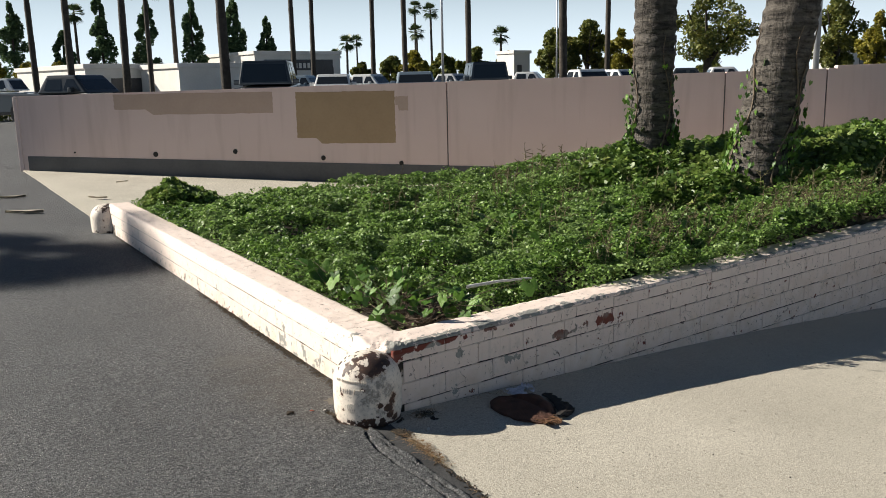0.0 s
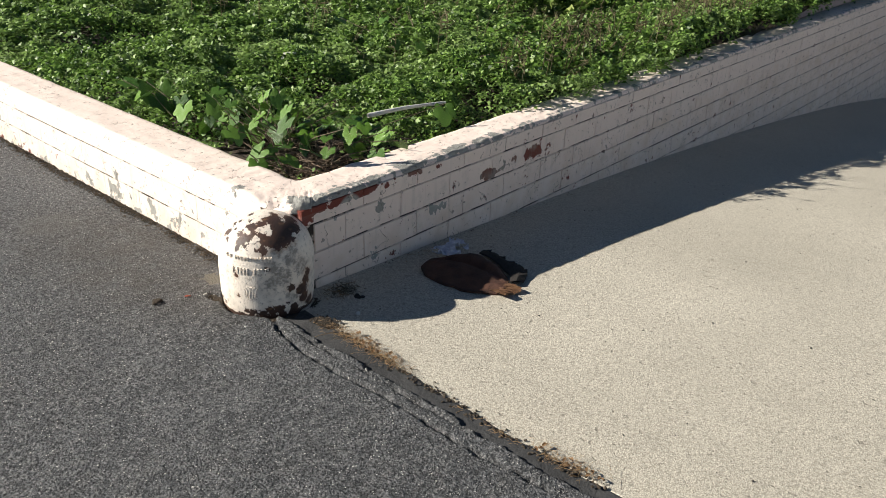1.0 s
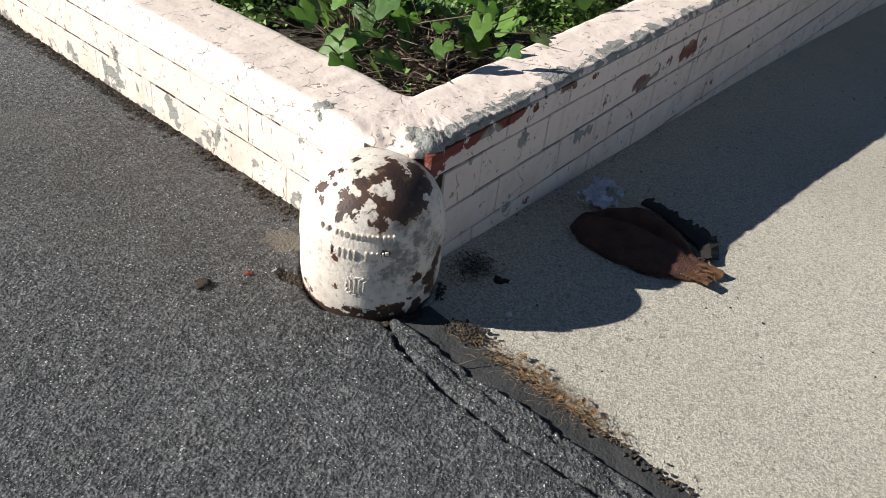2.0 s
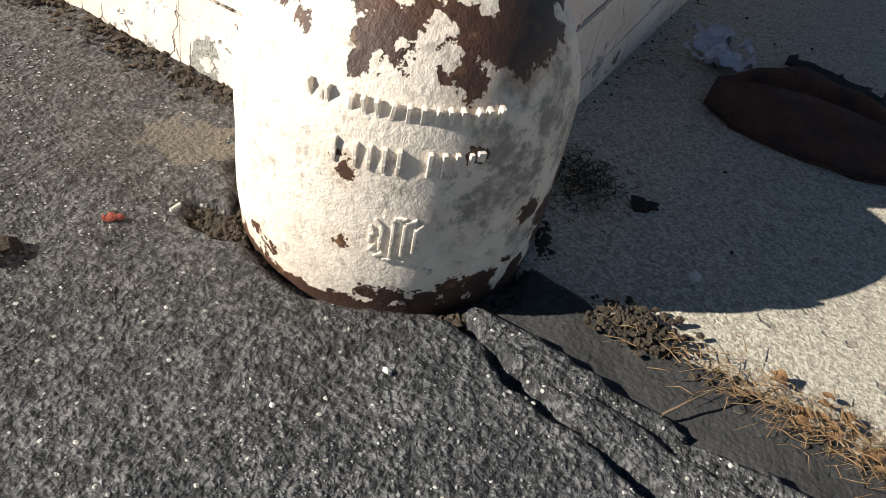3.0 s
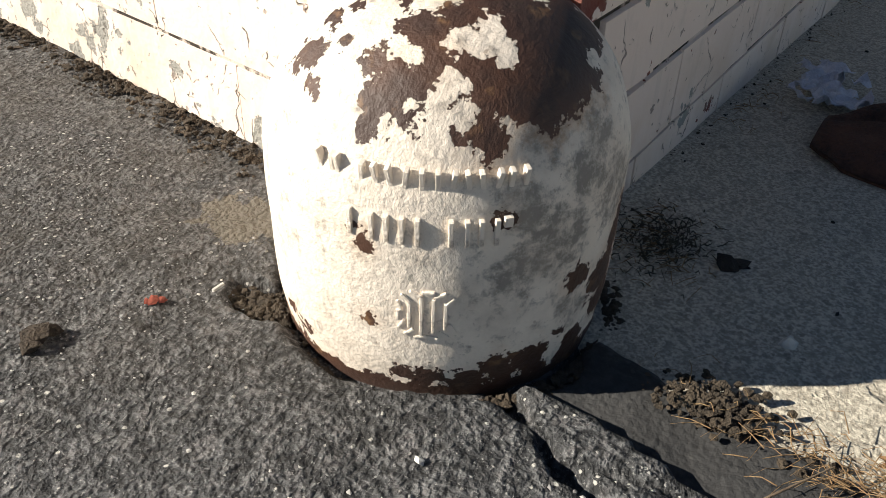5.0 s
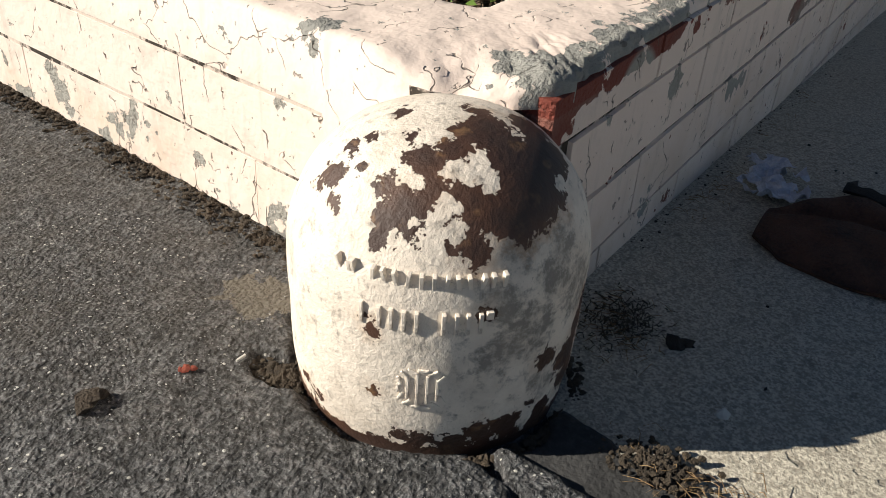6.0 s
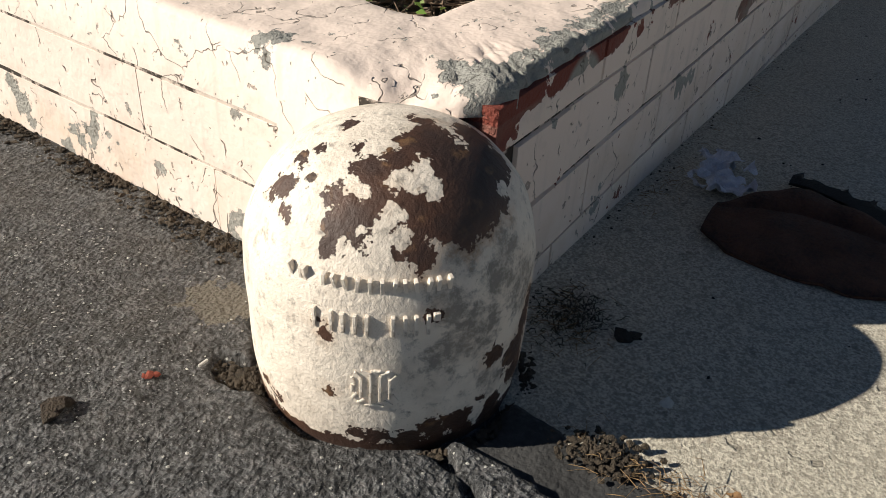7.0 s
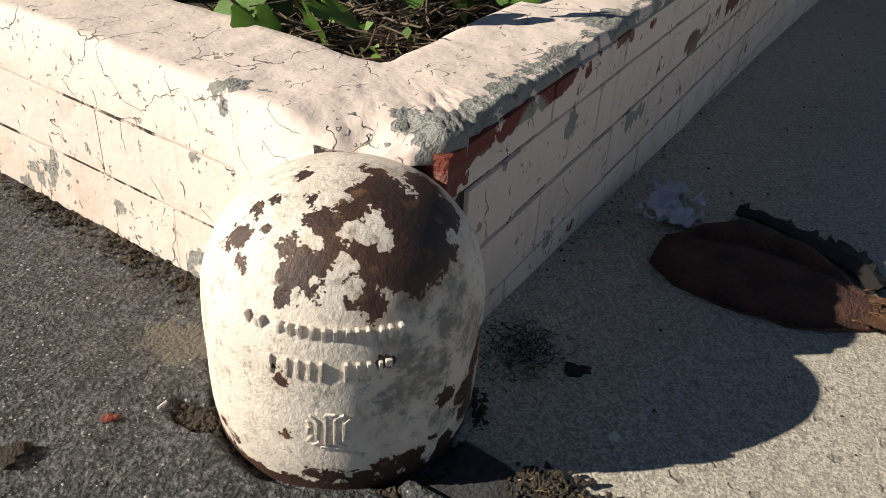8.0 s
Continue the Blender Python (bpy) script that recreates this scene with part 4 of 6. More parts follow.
def build_cover():
    rng = np.random.RandomState(7)
    n = 960000
    x, y = rng.uniform(2.0, 13.0, n), rng.uniform(2.9, 9.2, n)
    dist = np.hypot(x + 0.2, y + 0.3)
    keep = inside(x, y, 0.03) & (rng.rand(n) < np.clip((5.2 / dist) ** 1.5, 0.16, 1.0))
    spill = (y < 3.1) & (y > 2.90 + 0.06 * lattice(x, y, 0.2, 48)) & (x > 2.9) & (rng.rand(n) < 0.75 * smoothstep(2.9, 3.9, x)) & (lattice(x, y, 0.3, 47) > -0.1)
    keep |= spill
    bare = np.hypot((x - 2.12) * 1.0, (y - 3.2) * 1.0)
    keep &= ~((bare < 0.55 + 0.12 * lattice(x, y, 0.12, 44)) & (rng.rand(n) < 0.96))
    keep &= ~((lattice(x, y, 0.35, 46) < -0.62) & (rng.rand(n) < 0.7))
    x, y, dist = x[keep], y[keep], dist[keep]
    deep = rng.exponential(0.035, len(x))
    z = np.maximum(canopy(x, y) - deep, 0.27)
    size = rng.uniform(0.0085, 0.019, len(x)) * np.clip(dist / 4.2, 0.9, 1.7)
    me = quads_mesh("groundcover", leaf_quads(np.stack([x, y, z], 1), size, rng, 0.55), 4, COVER)
    tagged(new("groundcover", me), "dense mat of small-leaved green groundcover filling the planter", "groundcover", kind="stuff")
    # taller ivy heaped by the trunks and at the far corner
    pts = []
    for cx, cy, rx, ry, h, m in ((8.4, 5.2, 1.4, 1.1, 0.25, 5200), (7.1, 5.9, 0.8, 0.6, 0.22, 2600), (2.95, 8.55, 0.40, 0.42, 0.09, 1700), (8.6, 3.9, 1.3, 0.7, 0.3, 4200), (10.6, 4.6, 1.6, 1.0, 0.25, 4200), (6.6, 4.6, 0.7, 0.5, 0.12, 1600)):
        a, r = rng.uniform(0, 2 * math.pi, m), np.sqrt(rng.rand(m))
        x, y = cx + rx * r * np.cos(a), cy + ry * r * np.sin(a)
        ok = inside(x, y)
        x, y, r = x[ok], y[ok], r[ok]
        pts.append(np.stack([x, y, canopy(x, y) + h * (1 - r ** 2) * rng.uniform(0.4, 1.05, len(x)) + 0.02], 1))
    p = np.concatenate(pts)
    me = quads_mesh("ivy_mound", leaf_quads(p, rng.uniform(0.035, 0.075, len(p)), rng, 0.5, 1.1), 4, IVY_FAR)
    tagged(new("ivy_mound", me), "glossy ivy heaped round the palm trunks", "ivy", kind="stuff")
    # dry weeds standing out of the mat
    lines = []
    r2 = random.Random(12)
    for _ in range(320):
        x = r2.uniform(3.6, 8.6)
        y = r2.uniform(3.07, 3.4) if r2.random() < 0.6 else r2.uniform(3.4, 7.0)
        if not inside(x, y):
            continue
        z = float(canopy(np.array(x), np.array(y))) - 0.05
        h = r2.uniform(0.10, 0.30)
        dx, dy = r2.uniform(-0.12, 0.12), r2.uniform(-0.16, 0.06)
        lines.append(([(x, y, z), (x + dx * 0.4, y + dy * 0.4, z + h * 0.6), (x + dx, y + dy, z + h)], 0.003))
        for _ in range(5):
            k = r2.uniform(0.4, 1)
            q = (x + dx * k, y + dy * k, z + h * k)
            lines.append(([q, (q[0] + r2.uniform(-0.05, 0.05), q[1] + r2.uniform(-0.05, 0.05), q[2] + r2.uniform(-0.01, 0.05))], 0.004))
    # a few tall stalks with seed heads against the wall
    for k in range(14):
        x, y = 5.4 + 0.12 * k + r2.uniform(-0.1, 0.1), 6.6 + r2.uniform(-0.5, 0.4)
        z = float(canopy(np.array(x), np.array(y))) - 0.06
        h, dx, dy = r2.uniform(0.2, 0.46), r2.uniform(-0.1, 0.1), r2.uniform(-0.1, 0.1)
        lines.append(([(x, y, z), (x + dx * 0.4, y + dy * 0.4, z + h * 0.6), (x + dx, y + dy, z + h)], 0.005))
        for _ in range(9):
            f = r2.uniform(0.5, 1)
            q = (x + dx * f, y + dy * f, z + h * f)
            lines.append(([q, (q[0] + r2.uniform(-0.06, 0.06), q[1] + r2.uniform(-0.06, 0.06), q[2] + r2.uniform(0.0, 0.05))], 0.007))
    tagged(new("dry_weeds", many_tubes("dry_weeds", lines, DRY, 3)), "thin dry weed stalks standing in the groundcover", "weeds", kind="stuff")


def ivy_leaf_mesh(seed):
    """A lobed heart-shaped ivy leaf, cupped and wavy, its stalk end at the origin."""
    rng = random.Random(seed)
    ring = []
    for i in range(22):
        a = 2 * math.pi * i / 22
        r = 0.5 + 0.10 * math.cos(a) + 0.09 * math.cos(3 * a) + 0.085 * math.cos(5 * a) - (0.24 if i == 11 else 0.0)
        r *= 1 + rng.uniform(-0.05, 0.05)
        x, y = r * math.sin(a), r * math.cos(a) + 0.34
        ring.append((x, y, 0.12 * abs(x) - 0.30 * x * x - 0.10 * (y - 0.3) ** 2 + rng.uniform(-0.02, 0.02)))
    inner = [(x * 0.55, 0.34 + (y - 0.34) * 0.55, 0.10 * abs(x * 0.55) - 0.05 * x * x) for x, y, z in ring]
    v = ring + inner + [(0, 0.34, -0.02)]
    n = len(ring)
    f = [(i, (i + 1) % n, n + (i + 1) % n, n + i) for i in range(n)] + [(n + i, n + (i + 1) % n, 2 * n) for i in range(n)]
    return mesh_of("leaf", v, f, IVY, True)


LEAVES = [ivy_leaf_mesh(s) for s in range(4)]


def build_ivy_plant(x, y, z, spots, label, seed):
    """Stems from one root, each ending in a leaf; spots are places and leaf sizes."""
    rng = random.Random(seed)
    plant = thing("ivy_plant", x, y, z, label, "ivy", "ivy plants")
    for (lx, ly, lz), size in spots:
        tip = Vector((lx - x, ly - y, lz - z))
        foot = Vector((rng.uniform(-0.05, 0.05), rng.uniform(-0.05, 0.05), 0))
        mid = (tip + foot) / 2 + Vector((rng.uniform(-0.04, 0.04), rng.uniform(-0.04, 0.04), 0.03))
        part("stem", many_tubes("stem", [([foot, mid, tip], 0.0028)], TWIG), None, plant)
        leaf = part("leaf", rng.choice(LEAVES), None, plant)
        leaf.matrix_basis = Matrix.Translation(tip) @ Matrix.Rotation(rng.gauss(2.6, 1.2), 4, "Z") @ Matrix.Rotation(rng.uniform(-1.25, -0.2), 4, "X") @ Matrix.Rotation(rng.uniform(-0.45, 0.45), 4, "Y") @ Matrix.Scale(size, 4)
    return plant


def build_ivy():
    rng = random.Random(31)
    spots = []
    for _ in range(70):
        spots.append(((2.33 + rng.gauss(0, 0.15), 3.52 + rng.gauss(0, 0.19), 0.36 + rng.random() * 0.15), rng.uniform(0.04, 0.08)))
    build_ivy_plant(2.28, 3.45, 0.265, spots, "ivy with large glossy heart-shaped leaves in the planter corner", 3)
    spots = [((2.07, 3.23, 0.360), 0.085), ((2.13, 3.35, 0.365), 0.100), ((2.05, 3.31, 0.345), 0.075), ((2.35, 3.33, 0.390), 0.085), ((2.42, 3.15, 0.360), 0.100), ((2.47, 3.06, 0.345), 0.075), ((2.29, 3.43, 0.385), 0.085), ((2.13, 3.35, 0.345), 0.075), ((2.14, 3.26, 0.350), 0.085), ((2.12, 3.40, 0.350), 0.07),
             ((2.62, 3.13, 0.38), 0.09), ((2.36, 3.33, 0.42), 0.10), ((3.0, 3.14, 0.42), 0.10)]
    spots += [((2.22 + rng.random() * 0.5, 3.15 + rng.random() * 0.28, 0.34 + rng.random() * 0.08), rng.uniform(0.045, 0.085)) for _ in range(22)]
    build_ivy_plant(2.33, 3.24, 0.265, spots, "low ivy with bright green leaves behind the coping", 5)
    spots = [((2.16 + rng.random() * 0.25, 3.75 + rng.random() * 0.7, 0.38 + rng.random() * 0.08), rng.uniform(0.06, 0.10)) for _ in range(22)]
    build_ivy_plant(2.25, 3.95, 0.265, spots, "ivy runners with dark green leaves along the coping", 6)
    spots = [((3.3 + rng.random() * 1.8, 3.3 + rng.random() * 1.6, 0.47 + rng.random() * 0.05), rng.uniform(0.05, 0.09)) for _ in range(16)]
    build_ivy_plant(4.0, 4.0, 0.27, spots, "scattered ivy leaves showing among the groundcover", 7)
    # tangle of dead stems and roots in the bare corner
    lines = []
    for _ in range(330):
        x, y = 2.08 + abs(rng.gauss(0, 0.22)), 3.10 + abs(rng.gauss(0, 0.20))
        a, n = rng.uniform(0, 6.3), rng.uniform(0.04, 0.16)
        z = 0.275 + rng.random() * 0.045
        pts = []
        for k in range(4):
            pts.append((x, y, z))
            a += rng.uniform(-0.8, 0.8)
            x, y, z = x + n / 3 * math.cos(a), y + n / 3 * math.sin(a), max(0.27, z + rng.uniform(-0.015, 0.02))
        lines.append((pts, rng.uniform(0.001, 0.0032)))
    tagged(new("dead_stems", many_tubes("dead_stems", lines, TWIG, 4)), "tangle of dead brown stems and roots on bare soil", "dead stems", kind="stuff")


build_cover()
build_ivy()


def bark_trunk(name, height, r0, r1, lean, seed, steps=28):
    """A palm trunk: flared foot, ring scars, uneven girth."""
    rng = random.Random(seed)
    verts, faces = [], []
    zs = list(np.arange(0, min(height, 3.2), 0.045)) + list(np.arange(min(height, 3.2), height, 0.5)) + [height]
    for z in zs:
        r = r1 + (r0 - r1) * math.exp(-z * 1.6) + 0.012 * math.sin(z * 46 + seed) + rng.uniform(-0.006, 0.006)
        for i in range(steps):
            a = 2 * math.pi * i / steps
            k = r * (1 + 0.05 * noise.noise((math.cos(a) * 1.7 + seed, math.sin(a) * 1.7, z * 1.5)) + 0.03 * noise.noise((math.cos(a) * 6, math.sin(a) * 6 + seed, z * 12)))
            verts.append((k * math.cos(a) + lean[0] * z, k * math.sin(a) + lean[1] * z, z))
    for j in range(len(zs) - 1):
        for i in range(steps):
            a, b = j * steps + i, j * steps + (i + 1) % steps
            faces.append((a, b, b + steps, a + steps))
    faces.append(tuple(range((len(zs) - 1) * steps, len(zs) * steps)))
    return mesh_of(name, verts, faces, BARK, True)


def crown_mesh(seed, fans=34, size=1.5):
    """A crown of folded palm fans on stalks, drooping below."""
    rng = np.random.RandomState(seed)
    quads = []
    for _ in range(fans):
        a, e = rng.uniform(0, 2 * math.pi), rng.uniform(-0.9, 1.25)
        d = np.array((math.cos(a) * math.cos(e), math.sin(a) * math.cos(e), math.sin(e)))
        side = np.cross(d, (0, 0, 1.0))
        side /= np.linalg.norm(side)
        up = np.cross(side, d)
        o = d * size * 0.45
        quads.append([side * 0.02, o + side * 0.02, o - side * 0.02, -side * 0.02])
        for k in np.linspace(-1.25, 1.25, 11):
            w = d * math.cos(k) + side * math.sin(k)
            tip = o + w * size * 0.62 - np.array((0, 0, 0.16 * size * (1 - math.sin(e))))
            n = np.cross(w, up)
            quads.append([o, o + w * size * 0.3 + n * 0.05 * size, tip, o + w * size * 0.3 - n * 0.05 * size])
    return quads_mesh("crown", np.array(quads), 4, FROND)


def build_near_palm(x, y, z, r0, r1, lean, seed, label):
    palm = thing("palm_tree", x, y, z, label, "palm tree", "planter palms")
    part("trunk", bark_trunk("trunk", 9.5, r0, r1, lean, seed), None, palm)
    crown = part("crown", crown_mesh(seed, 40, 1.7), None, palm)
    crown.location = (lean[0] * 9.5, lean[1] * 9.5, 9.4)
    rng = random.Random(seed)
    face = math.atan2(-y, -x)
    for i in range(295):
        hz = 0.20 + abs(rng.gauss(0, 0.38)) + (0.25 if rng.random() < 0.15 else 0)
        a = face + rng.choice((-1, 1)) * min(1.75, abs(rng.gauss(1.2, 0.35))) + rng.gauss(0, 0.12)
        r = r1 + (r0 - r1) * math.exp(-hz * 1.6) + rng.uniform(0.0, 0.07)
        leaf = part("leaf", rng.choice(LEAVES), None, palm)
        leaf.matrix_basis = pose(r * math.cos(a) + lean[0] * hz, r * math.sin(a) + lean[1] * hz, hz) @ Matrix.Rotation(a + math.pi / 2 + rng.gauss(0, 0.5), 4, "Z") @ Matrix.Rotation(rng.uniform(-1.9, -0.9), 4, "X") @ Matrix.Rotation(rng.gauss(0, 0.5), 4, "Y") @ Matrix.Scale(rng.uniform(0.03, 0.065), 4)
    for k in (-0.9, 0.7, 1.2):
        pts = []
        for j in range(14):
            hz = j * 0.13
            a = face + k + 0.25 * math.sin(j * 0.7 + k * 4)
            r = r1 + (r0 - r1) * math.exp(-hz * 1.6) + 0.01
            pts.append((r * math.cos(a) + lean[0] * hz, r * math.sin(a) + lean[1] * hz, hz))
        part("vine", many_tubes("vine", [(pts, 0.014)], TWIG, 5), None, palm)
    return palm


build_near_palm(7.45, 5.9, 0.30, 0.285, 0.222, (0.01, -0.01), 2, "thick grey palm trunk with ring scars and ivy at its foot")
build_near_palm(7.33, 4.51, 0.30, 0.335, 0.252, (0.11, -0.115), 5, "leaning palm trunk wrapped in ivy leaves and vines")

# ---- long retaining wall ----
def wall_top(s):
    return 1.425 + 0.0135 * s


def build_long_wall():
    x, y = WALL_END
    w = thing("wall_long", x, y, 0, "long pink-painted retaining wall with covered-up patches", "wall", kind="structure", turn=math.degrees(math.atan2(WALL_DIR[1], WALL_DIR[0])))
    # panels, with open joints between them
    for a, b, lift in ((0.0, 8.33, 0), (8.35, 13.01, 0), (13.03, 14.60, 0), (14.62, 14.76, 0), (14.76, 24.0, 0.045)):
        bm = boxed(a, b, 0.0, 0.2, -1.9, 1.0, 0.0)
        for v in bm.verts:
            if v.co.z > 0.5:
                v.co.z = wall_top(v.co.x) + lift
        bmesh.ops.bevel(bm, geom=[e for e in bm.edges if min(v.co.z for v in e.verts) > 1.0], offset=0.012, segments=2, affect="EDGES")
        part("wall_panel", bm, WALL_PAINT, w)
    bm = boxed(0.02, 24.0, 0.03, 0.17, -1.9, 1.38)
    part("joint_filler", bm, DARK_GREY, w)
    # dark grey band at the wall's foot, its top falling along the wall
    bm = boxed(0.10, 14.0, -0.012, 0.03, -1.0, 0.285, 0.006)
    for v in bm.verts:
        if v.co.z > 0:
            v.co.z -= 0.026 * max(0, v.co.x - 0.1)
    part("foot_band", bm, DARK_GREY, w, "dark grey band along the foot of the wall")
    part("end_cap", boxed(-0.09, 0.0, -0.02, 0.23, -0.3, 1.42, 0.012), WALL_PAINT, w, "pale end post")
    # weep holes: solid plugs, the dark of the openings put into their black colour
    for s, z, r in ((2.76, 0.303, 0.055), (4.35, 0.345, 0.05), (6.04, 0.218, 0.05), (7.49, 0.117, 0.045), (1.10, 0.348, 0.02)):
        bm = bmesh.new()
        bmesh.ops.create_cone(bm, cap_ends=True, segments=20, radius1=r, radius2=r * 0.8, depth=0.03, matrix=pose(s, 0.0, z, 90))
        part("weep_hole_plug", bm, HOLE, w)

    def patch(name, s0, s1, z0, z1, mat, seed, label):
        """An uneven rectangle of cover paint lying on the wall."""
        rng = random.Random(seed)
        pts = []
        for k in range(80):
            t = k / 80 * 4
            e = int(t)
            f = t - e
            p = [(s0 + (s1 - s0) * f, z0), (s1, z0 + (z1 - z0) * f), (s1 - (s1 - s0) * f, z1), (s0, z1 - (z1 - z0) * f)][e]
            pts.append((p[0] + rng.uniform(-0.006, 0.006), p[1] + rng.uniform(-0.006, 0.006) + (0.10 if e == 0 and f < 0.22 else 0.10 * f if e == 3 else 0)))
        n = len(pts)
        v = [(a, -0.0025, b) for a, b in pts] + [(a, 0.002, b) for a, b in pts]
        f = [tuple(range(n))] + [(i, i + n, (i + 1) % n + n, (i + 1) % n) for i in range(n)]
        part(name, mesh_of(name, v, f, mat), None, w, label)
    patch("paint_patch", 5.57, 7.40, 0.48, 1.40, TAN, 1, "tan cover-paint patch")
    patch("paint_patch", 2.0, 5.13, 1.04, 1.425, MAUVE, 2, "brownish cover-paint patch")
    patch("paint_patch", 7.41, 7.64, 1.05, 1.30, MAUVE, 3, "small faint cover-paint patch")
    return w


build_long_wall()

# ---- the distance, beyond the wall ----
HEAD = Vector((math.sin(radians(37.25)), math.cos(radians(37.25)), 0))
SIDE = Vector((HEAD.y, -HEAD.x, 0))


def out(slope, depth):
    """A place out in the car park: sideways slope and depth from the viewpoint."""
    p = Vector((-0.28, -0.36, 0)) + (HEAD + SIDE * slope) * depth
    return p.x, p.y, float(ground_z(p.x, p.y)) - 0.003


def build_far_palm(slope, depth, height, crown, r=0.18):
    x, y, z = out(slope, depth)
    palm = thing("palm_tree", x, y, z, "tall slender palm with a dark trunk in the car park", "palm tree", "car park palms", turn=slope * 900 % 360)
    rng = random.Random(int(slope * 1000))
    lean = (rng.uniform(-0.012, 0.012), rng.uniform(-0.012, 0.012))
    zs = np.linspace(0, height, 34)
    trunk = turned([((r * 1.15 if k == 0 else r * (1 - 0.25 * zz / height)) * rng.uniform(0.93, 1.07), zz) for k, zz in enumerate(zs)], 10, TRUNKM, "trunk", 0.0, (lean[0] * height, lean[1] * height))
    part("trunk", trunk, None, palm)
    c = part("crown", FAR_CROWNS[rng.randrange(3)], None, palm)
    c.location = (lean[0] * height, lean[1] * height, height - 0.1)
    c.scale = (crown,) * 3
    return palm


FAR_CROWNS = [crown_mesh(60 + s, 30, 1.4) for s in range(3)]
for slope, depth in ((-0.465, 54), (-0.424, 45), (-0.361, 42), (-0.302, 68), (-0.246, 32), (-0.167, 60), (-0.145, 68), (-0.076, 68), (-0.039, 60), (0.034, 54), (0.143, 39), (0.193, 60)):
    build_far_palm(slope, depth, 14.0 + (depth * 7 % 3), 1.0, 0.19)
build_far_palm(-0.332, 60, 8.3, 1.0, 0.18)
for slope, rise, depth in ((-0.414, 0.0843, 110), (-0.106, 0.0456, 130), (-0.094, 0.0473, 170), (-0.118, 0.0332, 190), (-0.025, 0.0558, 130), (-0.027, 0.0825, 150), (-0.008, 0.0787, 130), (0.071, 0.0504, 120)):
    build_far_palm(slope, depth, 1.05 + rise * depth, 1.0, 0.2)
# a palm beside the drive, outside the view, whose crown shades the asphalt
palm = thing("palm_tree", -13.30, 25.09, float(ground_z(-13.30, 25.09)) - 0.003, "tall palm beside the drive", "palm tree", "car park palms")
part("trunk", turned([(0.22, 0), (0.19, 1), (0.16, 11.4)], 10, TRUNKM, "trunk"), None, palm)
part("crown", crown_mesh(77, 30, 1.6), None, palm).location = (0, 0, 11.3)


def leaf_cloud(name, blobs, count, size, mat, seed):
    """Leaves scattered through the skins of many clumps."""
    rng = np.random.RandomState(seed)
    pts = []
    for cx, cy, cz, rx, rz in blobs:
        m = max(20, int(count / len(blobs)))
        d = rng.normal(size=(m, 3))
        d /= np.linalg.norm(d, axis=1)[:, None]
        k = rng.uniform(0.55, 1.08, m)[:, None]
        pts.append(np.array((cx, cy, cz)) + d * k * np.array((rx, rx, rz)))
    p = np.concatenate(pts)
    return quads_mesh(name, leaf_quads(p, rng.uniform(0.6, 1.3, len(p)) * size, rng, 0.3, 1.2), 4, mat)


def build_conifer(slope, rise, width, depth, seed):
    x, y, z = out(slope, depth)
    h, w = 1.05 + rise * depth, width * depth
    t = thing("conifer", x, y, z, "tall dark green conifer beyond the car park", "tree", "conifers")
    part("trunk", turned([(0.22, 0), (0.18, h * 0.4), (0.05, h * 0.9)], 8, TRUNKM, "trunk"), None, t)
    rng = random.Random(seed)
    blobs = []
    for _ in range(46):
        k = rng.random() ** 0.8
        r = w * 0.5 * (1 - k) ** 0.6 * rng.uniform(0.5, 1.0)
        a = rng.uniform(0, 6.3)
        blobs.append((r * math.cos(a), r * math.sin(a), h * (0.12 + 0.86 * k), w * rng.uniform(0.13, 0.22) * (1.15 - k), h * rng.uniform(0.04, 0.075)))
    part("crown", leaf_cloud("crown", blobs, 6500, 0.26, CONIFER, seed), None, t)


def build_tree(slope, top, half, depth, mat, seed, label, foot=0.25):
    """A broad tree: trunk, limbs and a crown of leaf clumps."""
    x, y, z = out(slope, depth)
    h, w = 1.05 + top * depth, half * depth
    t = thing("tree", x, y, z, label, "tree", "broad trees")
    rng = random.Random(seed)
    part("trunk", turned([(w * 0.09 + 0.05, 0), (w * 0.07 + 0.03, h * 0.3), (w * 0.04, h * 0.6)], 9, TRUNKM, "trunk", 0.1), None, t)
    blobs = []
    for i in range(6):
        a = i * 1.05 + rng.random()
        tip = (w * 0.6 * math.cos(a), w * 0.6 * math.sin(a), h * rng.uniform(0.55, 0.85))
        part("limb", many_tubes("limb", [([(0, 0, h * 0.25), (tip[0] * 0.4, tip[1] * 0.4, h * 0.48), tip], w * 0.045)], TRUNKM, 6), None, t)
    for _ in range(34):
        a, r, k = rng.uniform(0, 6.3), rng.random() ** 0.5, rng.random()
        bow = math.sin(math.pi * min(0.95, 0.2 + 0.75 * k))
        blobs.append((w * 0.85 * r * bow * math.cos(a), w * 0.85 * r * bow * math.sin(a), h * (foot + (0.93 - foot) * k), w * rng.uniform(0.14, 0.30), h * rng.uniform(0.06, 0.12)))
    part("crown", leaf_cloud("crown", blobs, 7000, max(0.14, depth * 0.0032), mat, seed), None, t)


